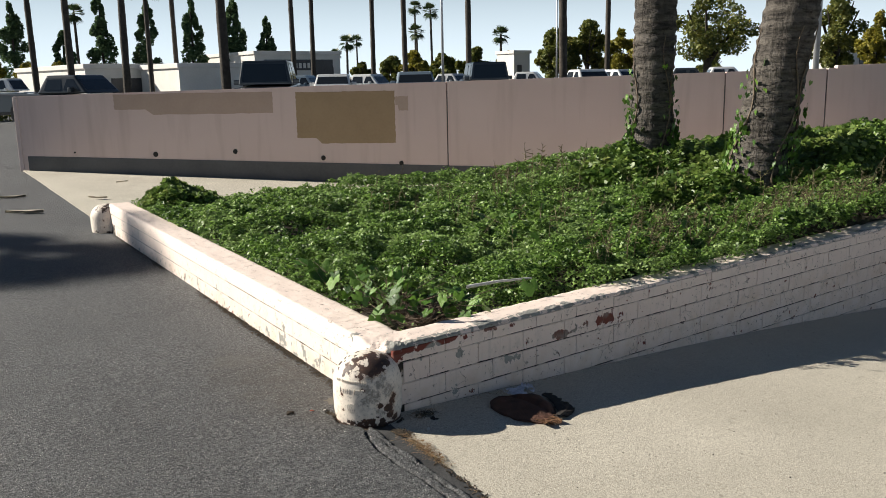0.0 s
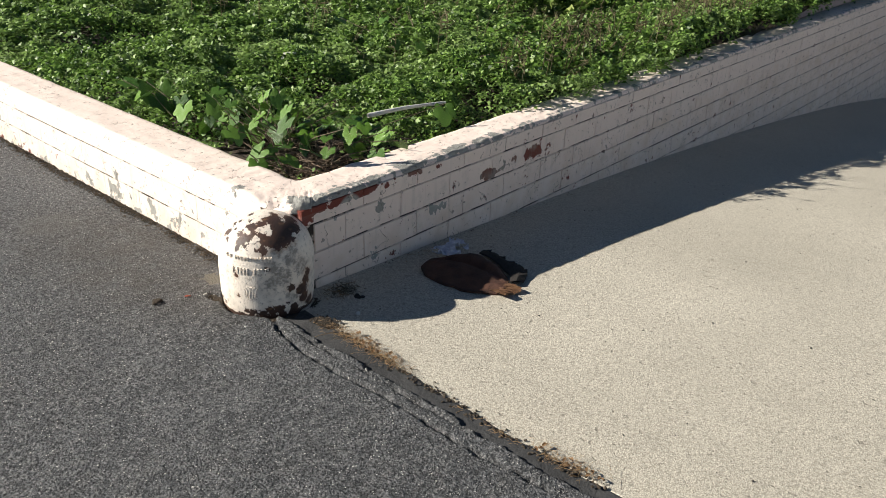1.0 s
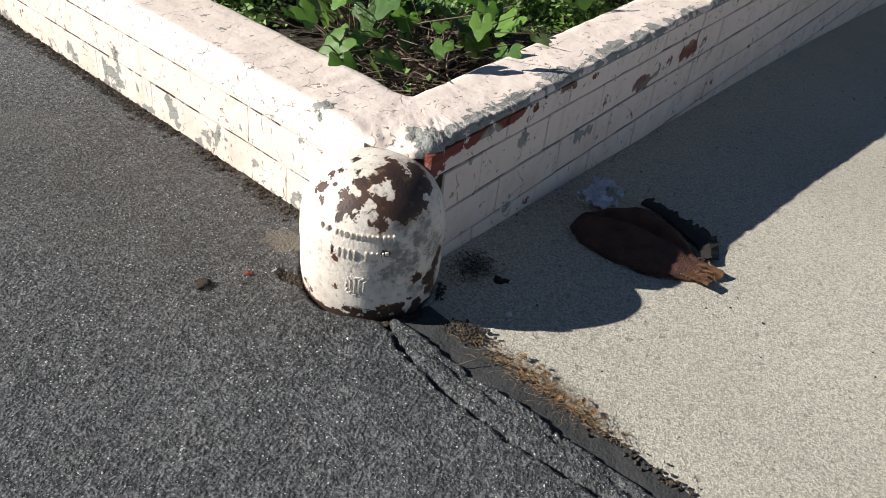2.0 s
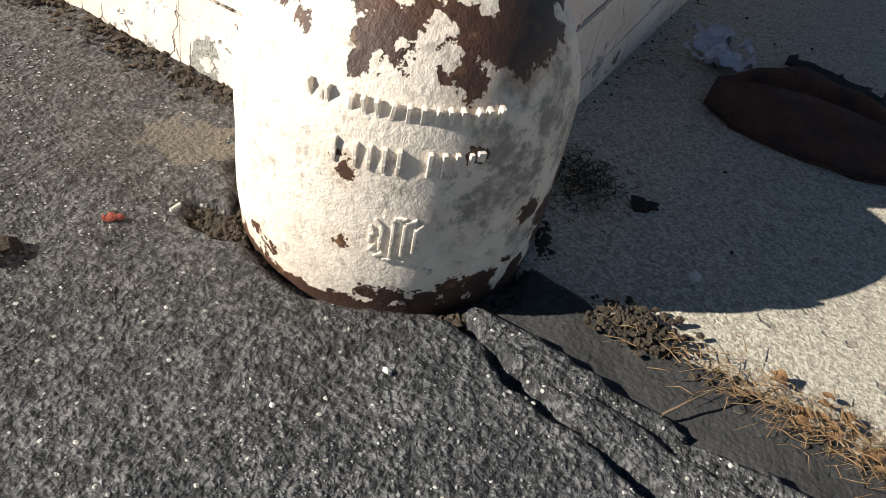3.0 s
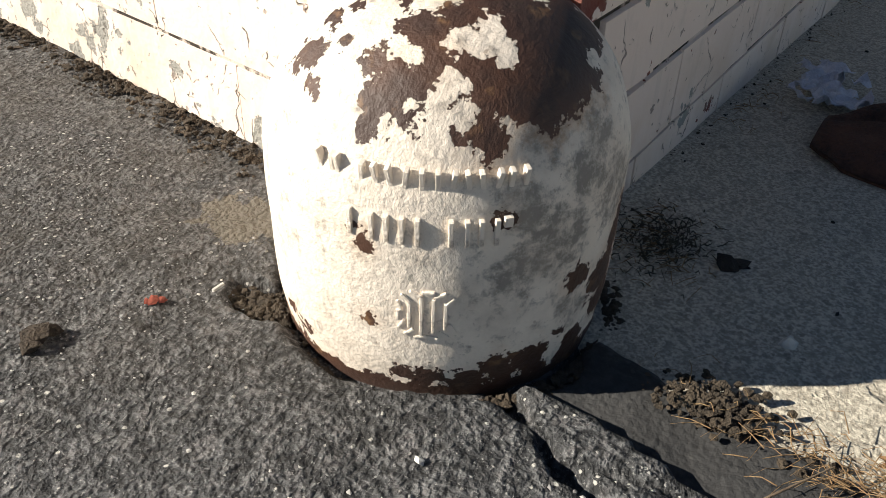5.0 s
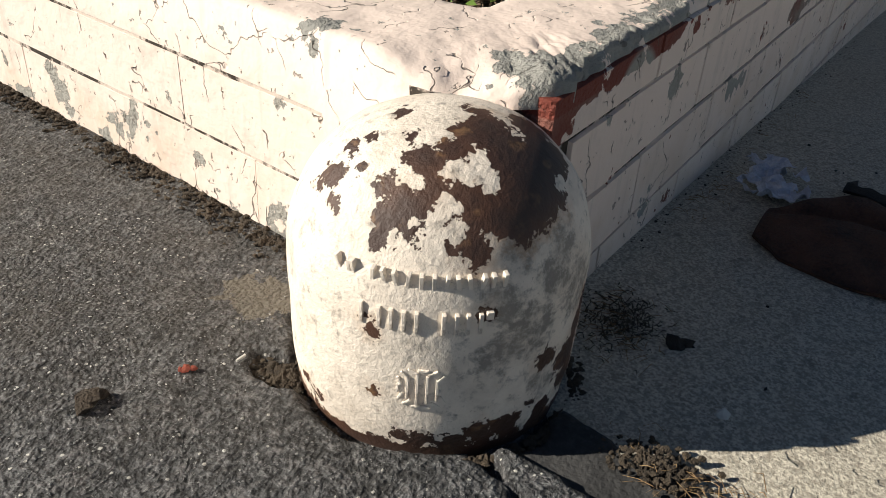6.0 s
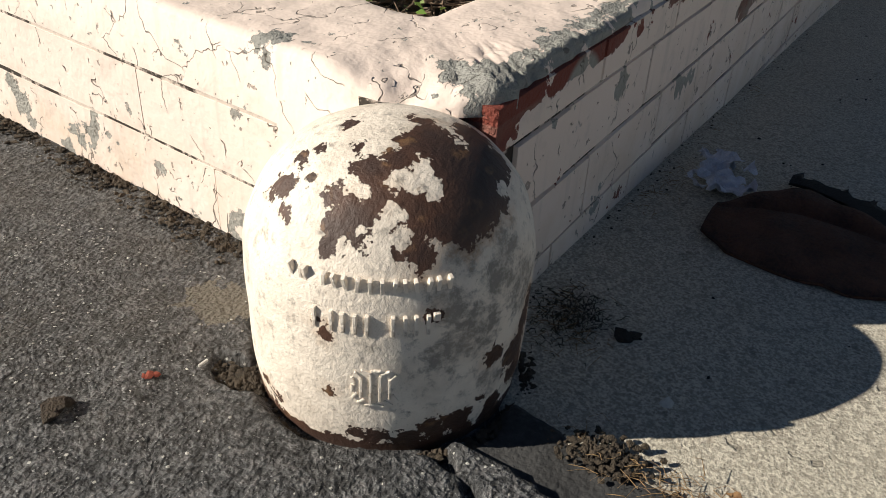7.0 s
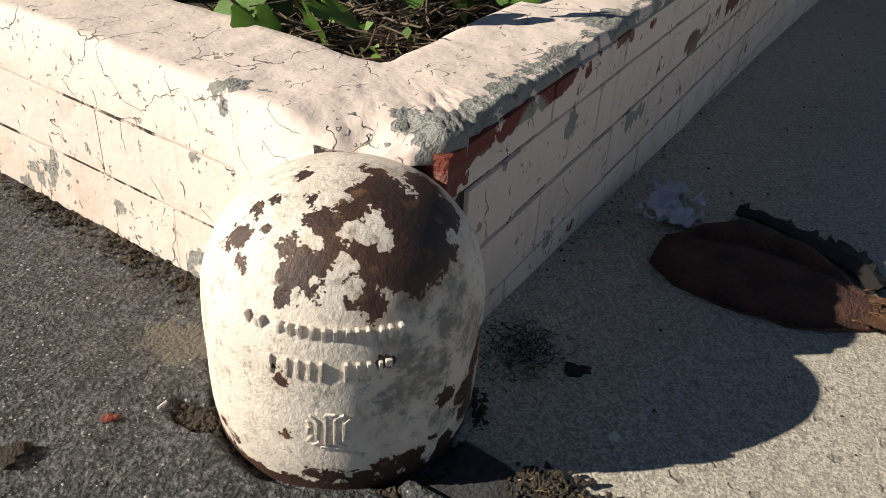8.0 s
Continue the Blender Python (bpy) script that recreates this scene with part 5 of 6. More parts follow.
for i, (slope, rise, width) in enumerate(((-0.385, 0.1103, 0.0266), (-0.487, 0.0958, 0.0346), (-0.332, 0.0945, 0.0333), (-0.282, 0.096, 0.03), (-0.234, 0.0983, 0.028), (-0.197, 0.0742, 0.024), (-0.43, 0.0633, 0.032))):
    build_conifer(slope, rise, width * 1.25, 95, 200 + i)
for slope, top, half, depth, mat, label in (
        (-0.515, 0.034, 0.022, 80, YELLOW, "yellow-green tree beyond the car park"), (-0.475, 0.031, 0.022, 84, YELLOW, "yellow-green tree beyond the car park"),
        (-0.44, 0.030, 0.018, 82, YELLOW, "yellow-green tree beyond the car park"), (-0.055, 0.029, 0.018, 120, GREEN, "dark green tree behind parked cars"),
        (-0.03, 0.033, 0.020, 115, YELLOW, "yellowing tree behind parked cars"), (0.005, 0.029, 0.02, 120, GREEN, "dark green tree behind parked cars"),
        (0.04, 0.036, 0.022, 118, GREEN, "dark green tree behind parked cars"), (0.078, 0.034, 0.018, 112, YELLOW, "yellowing tree behind parked cars"),
        (0.135, 0.055, 0.028, 90, GREEN, "broad green tree behind parked cars"), (0.17, 0.066, 0.03, 92, GREEN, "tall broad green tree behind parked cars"),
        (0.21, 0.054, 0.028, 88, YELLOW, "olive-green tree behind parked cars"), (-0.09, 0.022, 0.018, 130, GREEN, "low dark green tree behind parked cars"),
        (0.309, 0.092, 0.058, 62, GREEN, "round dense green street tree"), (0.315, 0.028, 0.018, 150, GREEN, "low distant green tree"),
        (0.455, 0.095, 0.038, 66, GREEN, "tall dark green tree beside a pale building"), (0.505, 0.066, 0.026, 60, YELLOW, "yellowing tree beside a pale building")):
    build_tree(slope, top, half, depth, mat, int(1000 * slope) + 700, label, 0.36 if half > 0.045 else 0.2)


def build_store(slope0, slope1, depth, rise, label, bays, dark=False, deep=14):
    """A low flat-roofed shop: walls, parapet, openings with frames."""
    a, b = Vector(out(slope0, depth)), Vector(out(slope1, depth * (1 + 0.75 * (slope1 - slope0) / 1.0)))
    n = (b - a).length
    z = min(a.z, b.z)
    h = 1.05 + rise * depth
    s = thing("store", a.x, a.y, z, label, "building", "shops", turn=math.degrees(math.atan2(b.y - a.y, b.x - a.x)))
    part("wall", boxed(0, n, 0, deep, -0.2, h - 0.35), STUCCO, s)
    part("parapet", boxed(-0.15, n + 0.15, -0.15, deep + 0.15, h - 0.35, h, 0.04), STUCCO, s)
    for k, wide in bays:
        win = part("window", boxed(n * k, n * k + wide, -0.06, 0.02, 0.3, h * 0.62), DARKPANEL, s)
        part("frame", boxed(n * k - 0.08, n * k + wide + 0.08, -0.1, -0.062, h * 0.62, h * 0.62 + 0.12), STUCCO, win)
    if dark:
        part("fascia", boxed(n * 0.1, n * 0.9, -0.12, -0.01, h * 0.55, h * 0.80, 0.02), DARKPANEL, s, "dark sign band")
        for k in range(7):
            part("sign_bar", boxed(n * (0.34 + 0.05 * k), n * (0.37 + 0.05 * k), -0.16, -0.122, h * 0.60, h * 0.72), STUCCO, s)
    return s


build_store(-0.408, -0.302, 62, 0.0275, "low white stuccoed shop with dark doorways", [(0.26, 1.0), (0.40, 1.0), (0.54, 1.0), (0.66, 1.4)])
build_store(-0.300, -0.205, 60, 0.0262, "low grey-white shop with a plain side wall", [(0.75, 2.0)])
build_store(-0.212, -0.114, 90, 0.0380, "white shop with a tall parapet and dark sign band", [(0.15, 2.0), (0.7, 2.2)], True)
build_store(0.086, 0.104, 95, 0.0325, "small tan-clad shop end behind parked cars", [(0.2, 0.6)], False, 3)
build_store(0.452, 0.52, 75, 0.036, "pale stone building among trees", [(0.1, 1.5), (0.45, 1.5)], False, 2)


x, y, z = out(-0.517, 29)
hedge = tagged(new("hedge", leaf_cloud("hedge", [(i * 0.35, j * 0.35, 0.35, 0.4, 0.4) for i in range(6) for j in range(4)], 3600, 0.08, GREEN, 5)), "dark clipped hedge at the edge of the car park", "hedge")
hedge.matrix_basis = pose(x - 1.5, y, z - 0.02)

# ---- parked cars ----
def paint(name, c):
    m, nt, b = material(name, 0.3, 0.1)
    p = place(nt)
    colour(nt, b, blend(nt, noise_of(nt, p, 3, 3), tuple(k * 0.9 for k in c), c))
    b.inputs["Coat Weight"].default_value = 0.6
    return m


PAINTS = {"white": paint("white_car_paint", (0.75, 0.75, 0.74)), "dark": paint("dark_car_paint", (0.03, 0.035, 0.04)), "blue": paint("blue_grey_car_paint", (0.22, 0.28, 0.33)), "silver": paint("silver_car_paint", (0.45, 0.46, 0.47))}


def car_sizes(kind):
    """Length, width, height, belt line and the cabin's ends, by kind."""
    return {"sedan": (4.6, 1.80, 1.45, 0.95, 1.35, 2.95), "van": (4.7, 1.9, 1.78, 1.02, 0.95, 4.45), "truck": (5.0, 1.95, 1.86, 1.08, 1.45, 3.6)}[kind]


def add_car(slope, depth, turn, kind, tint, label):
    x, y, z = out(slope, depth)
    length, wide, high, belt, cab0, cab1 = car_sizes(kind)
    base = math.degrees(math.atan2(HEAD.y, HEAD.x)) - 90
    car = thing("car", x, y, z, label, "car", "parked cars", turn=base + turn)
    w, y0 = wide / 2, -length / 2
    bm = boxed(-w, w, y0, -y0, 0.28, belt)
    for v in bm.verts:
        if v.co.z > 0.6:
            v.co.x *= 0.94
            v.co.y *= 0.985
            if v.co.y < 0:
                v.co.z -= 0.14
    bmesh.ops.bevel(bm, geom=bm.edges[:], offset=0.10, segments=3, affect="EDGES", profile=0.6)
    body = part("body", bm, PAINTS[tint], car, smooth=False)
    steep = 0.12 if kind == "truck" else 0.5
    bm = boxed(-w * 0.93, w * 0.93, y0 + cab0 - 0.1, y0 + cab1 + 0.1, belt - 0.05, high)
    for v in bm.verts:
        if v.co.z > belt + 0.1:
            v.co.x *= 0.84
            v.co.y = v.co.y + steep if v.co.y < y0 + (cab0 + cab1) / 2 else v.co.y - (0.3 if kind == "sedan" else 0.12)
    bmesh.ops.bevel(bm, geom=bm.edges[:], offset=0.07, segments=3, affect="EDGES", profile=0.6)
    part("cabin", bm, PAINTS[tint], car)
    lo, hi = belt + 0.06, high - 0.12
    slant = (hi - lo) / (high - belt)
    for front in (True, False):
        ya = y0 + cab0 - 0.1 if front else y0 + cab1 + 0.1
        lean = steep if front else -(0.3 if kind == "sedan" else 0.12)
        sgn = -0.008 if front else 0.008
        k0, k1 = (lo - belt + 0.05) / (high - belt + 0.05), (hi - belt + 0.05) / (high - belt + 0.05)
        v = [(-w * 0.80, ya + lean * k0 + sgn, lo), (w * 0.80, ya + lean * k0 + sgn, lo), (w * 0.72, ya + lean * k1 + sgn, hi), (-w * 0.72, ya + lean * k1 + sgn, hi)]
        v += [(a, b - sgn * 2, c) for a, b, c in v]
        part("windscreen" if front else "rear_window", mesh_of("windscreen", v, [(0, 1, 2, 3), (7, 6, 5, 4), (0, 4, 5, 1), (1, 5, 6, 2), (2, 6, 7, 3), (3, 7, 4, 0)], GLASS), None, car)
    for sx in (-1, 1):
        for a, b in ((0.12, 0.47), (0.52, 0.90)):
            ya, yb = y0 + cab0 + (cab1 - cab0) * a, y0 + cab0 + (cab1 - cab0) * b
            xl, xh = w * 0.93 - 0.14 * w * 0.93 * 0.22, w * 0.93 * 0.865
            v = [(sx * (xl + 0.012), ya, lo), (sx * (xl + 0.012), yb, lo), (sx * (xh + 0.012), yb - 0.1, hi), (sx * (xh + 0.012), ya + (0.22 if a < 0.2 else 0.02), hi)]
            v += [(p[0] - sx * 0.03, p[1], p[2]) for p in v]
            part("side_window", mesh_of("side_window", v, [(0, 1, 2, 3), (7, 6, 5, 4), (0, 4, 5, 1), (1, 5, 6, 2), (2, 6, 7, 3), (3, 7, 4, 0)], GLASS), None, car)
        part("mirror", boxed(min(sx * w * 0.93, sx * (w + 0.16)), max(sx * w * 0.93, sx * (w + 0.16)), y0 + cab0 + 0.32, y0 + cab0 + 0.42, belt - 0.02, belt + 0.14, 0.03), PAINTS[tint], car)
        part("headlight", boxed(sx * w * 0.66 - 0.16, sx * w * 0.66 + 0.16, y0 - 0.005, y0 + 0.1, belt - 0.36, belt - 0.22, 0.02), POLE, car)
        for yy in (y0 + 0.85, -y0 - 0.9):
            bm = bmesh.new()
            bmesh.ops.create_cone(bm, cap_ends=True, segments=20, radius1=0.33, radius2=0.33, depth=0.22, matrix=pose(sx * (w - 0.11), yy, 0.33, 0, 90, 0))
            wheel = part("tyre", bm, TYRE, car)
            bm = bmesh.new()
            bmesh.ops.create_cone(bm, cap_ends=True, segments=14, radius1=0.2, radius2=0.2, depth=0.235, matrix=pose(sx * (w - 0.11), yy, 0.33, 0, 90, 0))
            part("rim", bm, POLE, wheel)
    return car


for slope, depth, turn, kind, tint, label in (
        (-0.421, 27, 75, "sedan", "dark", "dark hatchback parked behind the wall"), (-0.197, 31, 4, "truck", "dark", "dark boxy off-road car parked facing the wall"),
        (-0.161, 44, 80, "sedan", "blue", "blue-grey saloon parked sideways"), (-0.122, 40, 2, "sedan", "white", "white saloon parked facing the wall"),
        (-0.084, 44, 70, "sedan", "white", "white saloon parked at an angle"), (-0.029, 37, 5, "sedan", "blue", "pale blue-grey saloon parked facing the wall"),
        (0.053, 41, 8, "truck", "dark", "dark pickup truck parked facing the wall"), (0.012, 52, 60, "sedan", "silver", "silver saloon parked at an angle"),
        (0.10, 50, 75, "sedan", "white", "white saloon parked sideways"), (0.169, 42, 20, "sedan", "white", "white saloon with broad windscreen"),
        (0.206, 46, 40, "sedan", "silver", "silver saloon parked at an angle"), (0.282, 46, 75, "sedan", "dark", "dark saloon parked sideways"),
        (0.324, 44, 80, "sedan", "white", "white saloon parked sideways"), (-0.506, 58, 80, "van", "white", "white off-road car far across the asphalt")):
    add_car(slope, depth, turn, kind, tint, label)


def build_pole(slope, depth, h, r, label):
    x, y, z = out(slope, depth)
    p = thing("lamp_post", x, y, z, label, "lamp post", "lamp posts")
    part("base", boxed(-r * 2.4, r * 2.4, -r * 2.4, r * 2.4, 0, 0.5, 0.03), STUCCO, p)
    part("shaft", turned([(r, 0.45), (r * 0.75, h)], 12, POLE, "shaft"), None, p)
    part("lamp_head", boxed(-0.2, 0.9, -0.16, 0.16, h - 0.05, h + 0.12, 0.04), POLE, p)


build_pole(0.004, 48, 10, 0.075, "slim pale steel lamp post in the car park")
build_pole(0.434, 26, 9, 0.09, "white steel lamp post behind the wall")
build_pole(-0.301, 80, 13, 0.14, "tall pale steel post beyond the shops")
build_pole(0.135, 70, 8.0, 0.07, "curved-arm lamp post behind parked cars")

# ---- loose things on the ground ----
def floor_z(x, y):
    """The walked-on surface: concrete beyond the edge, asphalt before it."""
    return float(driveway_z(x)) if x > float(edge_x(y)) and y < 2.9 else 0.004


def lump(name, sizes, mat, seed, bend=0.42):
    """Rounded broken lumps, one or many, as one mesh; sizes are (x, y, z, r)."""
    rng = random.Random(seed)
    bm = bmesh.new()
    bmesh.ops.create_icosphere(bm, subdivisions=1, radius=1)
    base = [v.co.copy() for v in bm.verts]
    tris = [tuple(v.index for v in f.verts) for f in bm.faces]
    bm.free()
    verts, faces = [], []
    for x, y, z, r in sizes:
        o = len(verts)
        sq = (rng.uniform(0.7, 1.3), rng.uniform(0.7, 1.3), rng.uniform(0.5, 0.9))
        for b in base:
            k = r * (1 + rng.uniform(-bend, bend))
            verts.append((x + b.x * k * sq[0], y + b.y * k * sq[1], z + b.z * k * sq[2]))
        faces += [tuple(i + o for i in t) for t in tris]
    return mesh_of(name, verts, faces, mat)


def build_chips():
    """Stone chips bedded in the worn asphalt: flat angular shards, grey to white."""
    rng = np.random.RandomState(19)
    n = 64000
    x, y = rng.uniform(0.55, 1.74, n), rng.uniform(1.35, 3.9, n)
    keep = (np.hypot(x - 1.745, y - 2.915) > 0.19) & (x < left_x(np.maximum(y, 2.9)) - 0.05)
    lip = np.interp(y, [p[1] for p in LIP][::-1], [p[0] for p in LIP][::-1])
    keep &= ~((x > lip - 0.012) & (y < 2.8)) & (line_distance(x, y, CRACK) > 0.008)
    keep &= rng.rand(n) < np.clip(0.55 + 0.5 * lattice(x, y, 0.16, 91) - 0.6 * smoothstep(0.30, 0.19, np.hypot(x - 1.745, y - 2.915)), 0.05, 1)
    x, y = x[keep], y[keep]
    n = len(x)
    r = 0.0008 + 0.0012 * rng.rand(n) ** 2 + 0.0014 * (rng.rand(n) < 0.03)
    z = ground_z(x, y) + relief(x, y) + 0.0006
    a = rng.uniform(0, 2 * math.pi, n)
    verts = []
    for k in range(5):
        t = a + k * 2 * math.pi / 5 + rng.uniform(-0.4, 0.4, n)
        w = r * rng.uniform(0.6, 1.25, n)
        ox, oy = np.cos(t) * w * 1.35, np.sin(t) * w
        verts.append(np.stack([x + ox * np.cos(a) - oy * np.sin(a), y + ox * np.sin(a) + oy * np.cos(a), z], 1))
    top = np.stack([x, y, z + r * rng.uniform(0.35, 0.8, n)], 1)
    pos = np.stack(verts + [top], 1).reshape(-1, 3)
    base = np.arange(n)[:, None] * 6
    faces = np.concatenate([base + np.array((k, (k + 1) % 5, 5)) for k in range(5)])
    me = mesh_of("stone_chips", pos.tolist(), faces.tolist(), CHIP)
    tagged(new("stone_chips", me), "grey and white stone chips bedded in the worn asphalt", "stone chips", kind="stuff")
    pebbles = [(1.537, 2.792, 0.006, 0.0042), (1.451, 2.847, 0.005, 0.0035)]
    tagged(new("pale_stones", lump("pale_stones", pebbles, PIPE, 5)), "two pale pebbles lying on the asphalt", "stones", kind="stuff")


def build_debris():
    rng = random.Random(77)
    # dirt in the angle of wall and asphalt
    s = []
    for _ in range(2400):
        y = 3.05 + rng.random() ** 1.6 * 5.8
        if rng.random() > 0.35 + 0.65 * abs(math.sin(y * 5.1) * math.cos(y * 2.3)):
            continue
        x = left_x(y) - 0.004 - abs(rng.gauss(0, 0.022))
        s.append((x, y, 0.006, rng.uniform(0.0015, 0.006)))
    for _ in range(2600):
        y = 3.06 + rng.random() ** 1.2 * 2.2
        x = left_x(y) - 0.005 - abs(rng.gauss(0, 0.013 + 0.010 * abs(math.sin(y * 9))))
        s.append((x, y, 0.004 + rng.random() * 0.006, rng.choice((0.001, 0.0015, 0.002, 0.003, 0.0055)) * rng.uniform(0.6, 1.1)))
    tagged(new("dirt_line", lump("dirt_line", s, DIRT, 1)), "crumbled dry dirt lying along the foot of the planter", "dirt", kind="stuff")
    # hollow and rim round the guard
    s = []
    for _ in range(520):
        a = rng.uniform(2.3, 5.4)
        r = 0.163 + abs(rng.gauss(0, 0.008))
        x, y = 1.745 + r * math.cos(a), 2.915 + r * math.sin(a)
        s.append((x, y, -0.010, rng.uniform(0.0015, 0.005)))
    for _ in range(420):
        s.append((1.612 + rng.gauss(0, 0.012), 3.03 + rng.gauss(0, 0.028), -0.010 + rng.random() * 0.005, rng.uniform(0.001, 0.0048)))
    tagged(new("dirt_rim", lump("dirt_rim", s, DIRT, 2)), "dark gritty dirt gathered round the guard's foot", "dirt", kind="stuff")
    # crumbs where asphalt, concrete and wall meet
    s = []
    for _ in range(520):
        x, y = 1.738 + rng.gauss(0, 0.013), 2.625 + rng.gauss(0, 0.020)
        s.append((x, y, -0.002 + rng.random() * 0.008, 0.001 + 0.004 * rng.random() ** 2))
    for _ in range(260):
        y = rng.uniform(1.5, 2.62)
        s.append((float(edge_x(y)) + rng.gauss(0.004, 0.010), y, -0.004, rng.uniform(0.002, 0.006)))
    tagged(new("soil_crumbs", lump("soil_crumbs", s, DIRT, 3)), "brown soil crumbs at the edge of the concrete", "soil crumbs", kind="stuff")
    # gritty dirt and moss along the driveway side
    s = []
    for _ in range(420):
        x = 1.93 + rng.random() ** 1.5 * 5
        s.append((x, 2.846 - abs(rng.gauss(0, 0.018)), floor_z(x, 2.8) + 0.0005, 0.0006 + 0.0022 * rng.random() ** 3))
    for _ in range(320):
        s.append((1.935 + rng.gauss(0, 0.03), 2.785 + rng.gauss(0, 0.022), floor_z(1.96, 2.7) + 0.001, rng.choice((0.0005, 0.0007, 0.001, 0.0012, 0.0022))))
    tagged(new("dark_grit", lump("dark_grit", s, SOIL, 4)), "dark grit and moss at the foot of the driveway side", "grit", kind="stuff")
    # mossy tuft in the corner of wall and driveway
    lines = []
    for _ in range(380):
        x, y = 1.968 + rng.gauss(0, 0.032), min(2.838, 2.768 + rng.gauss(0, 0.024))
        a, m = rng.uniform(0, 6.3), rng.uniform(0.004, 0.015)
        z = floor_z(x, y) + 0.001
        ex, ey = x + math.cos(a) * m, min(2.842, y + math.sin(a) * m)
        lines.append(([(x, y, z), ((x + ex) / 2, (y + ey) / 2, z + rng.uniform(0.001, 0.006)), (ex, ey, z + rng.uniform(0.0, 0.008))], rng.uniform(0.0005, 0.0013)))
    tagged(new("moss_tuft", many_tubes("moss_tuft", lines, MOSS, 3)), "dark mossy tuft and dead stems beside the guard", "moss", kind="stuff")
    build_chips()
    # dark specks on the concrete
    s = []
    for _ in range(260):
        x, y = rng.uniform(1.75, 5.5), rng.uniform(0.6, 2.75)
        s.append((x, y, floor_z(x, y) + 0.001, rng.uniform(0.0012, 0.004)))
    tagged(new("dark_specks", lump("dark_specks", s, CHAR, 6)), "dark specks of dirt on the concrete", "specks", kind="stuff")
    # straw and stems at the edge of the concrete
    lines = []
    for cx, cy, sx, sy, n in ((1.715, 2.44, 0.020, 0.085, 420), (1.70, 2.30, 0.018, 0.05, 160), (1.622, 1.62, 0.02, 0.06, 180), (1.62, 1.9, 0.01, 0.1, 30), (1.98, 2.775, 0.04, 0.02, 36), (3.0, 2.80, 0.15, 0.02, 14), (2.45, 2.80, 0.09, 0.016, 40), (1.93, 2.74, 0.03, 0.03, 40)):
        for _ in range(n):
            x, y = cx + rng.gauss(0, sx), cy + rng.gauss(0, sy)
            if cy < 2.6:
                x += float(edge_x(y)) - float(edge_x(cy))
            a, m = rng.gauss(1.9, 0.9), rng.uniform(0.008, 0.034)
            z = max(0.003, floor_z(x, y) + 0.003) + rng.random() * 0.006
            if cy > 2.7:
                z = floor_z(x, y) + 0.004 + rng.random() * 0.006
            dx, dy = math.cos(a) * m, math.sin(a) * m
            if cy > 2.7 and y + abs(dy) > 2.84:
                dy = -abs(dy)
                y = min(y, 2.83)
            lines.append(([(x, y, z), (x + dx * 0.5 + rng.gauss(0, 0.004), y + dy * 0.5, z + rng.random() * 0.006), (x + dx, y + dy, z - 0.002)], rng.uniform(0.0003, 0.0008)))
    tagged(new("straw", many_tubes("straw", lines, STRAW, 3)), "dry straw and needles caught at the concrete edge", "straw", kind="stuff")
    # dead leaves among the straw
    crumple = []
    for s2 in range(3):
        r3 = random.Random(s2)
        v, f = [], []
        for j in range(6):
            for i in range(4):
                u, w = j / 5 - 0.5, (i / 3 - 0.5) * math.sin(math.pi * (0.12 + 0.8 * j / 5))
                v.append((w * 0.6, u, 0.35 * abs(w) + 0.16 * math.sin(u * 7 + s2) * (0.4 + w) + r3.uniform(-0.03, 0.03) + 0.1))
        f = [(j * 4 + i, j * 4 + i + 1, j * 4 + i + 5, j * 4 + i + 4) for j in range(5) for i in range(3)]
        crumple.append(mesh_of("dead_leaf", v, f, LITTER, True))
    for _ in range(46):
        y = rng.choice((rng.uniform(2.26, 2.49), rng.uniform(2.26, 2.49), rng.uniform(1.5, 1.75)))
        x = float(edge_x(y)) + rng.gauss(0.015, 0.016)
        ob = tagged(new("dead_leaf", rng.choice(crumple)), "small crumpled orange-brown dead leaf on the concrete edge", "leaf", "dead leaves")
        ob.matrix_basis = pose(x, y, max(0.002, floor_z(x, y) + 0.002), 0, 0, rng.uniform(0, 360)) @ Matrix.Scale(rng.uniform(0.008, 0.021), 4)
    # twig, clod, red husk, flakes
    tagged(new("twig", many_tubes("twig", [([(1.637, 2.572, 0.006), (1.66, 2.556, 0.013), (1.684, 2.541, 0.016), (1.715, 2.525, 0.014)], 0.0016)], TWIG, 5)), "thin dry twig lying across the smooth asphalt", "twig")
    tagged(new("soil_clod", lump("soil_clod", [(1.448, 3.15, 0.012, 0.015), (1.460, 3.146, 0.010, 0.011), (1.438, 3.142, 0.01, 0.009)], SOIL, 8)), "small black clod lying on the asphalt", "clod")
    tagged(new("berry_husk", lump("berry_husk", [(1.545, 3.11, 0.008, 0.0065), (1.550, 3.104, 0.008, 0.005), (1.541, 3.115, 0.007, 0.004)], RED, 9)), "small red berry husk on the asphalt", "husk")
    tagged(new("dark_flake", lump("dark_flake", [(1.966, 2.691, floor_z(1.966, 2.69) + 0.003, 0.014), (1.978, 2.684, floor_z(1.97, 2.69) + 0.003, 0.011)], CHAR, 10)), "dark flake of bark on the concrete", "bark flake")
    tagged(new("pale_chip", lump("pale_chip", [(1.868, 2.601, floor_z(1.868, 2.6) + 0.003, 0.009)], PIPE, 11, 0.4)), "pale paint chip on the shaded concrete", "paint chip")
    tagged(new("white_scrap", boxed_mesh("white_scrap", 1.588, 1.602, 3.075, 3.0775, 0.006, 0.009, PIPE)), "short white plastic scrap on the asphalt", "scrap")


build_debris()


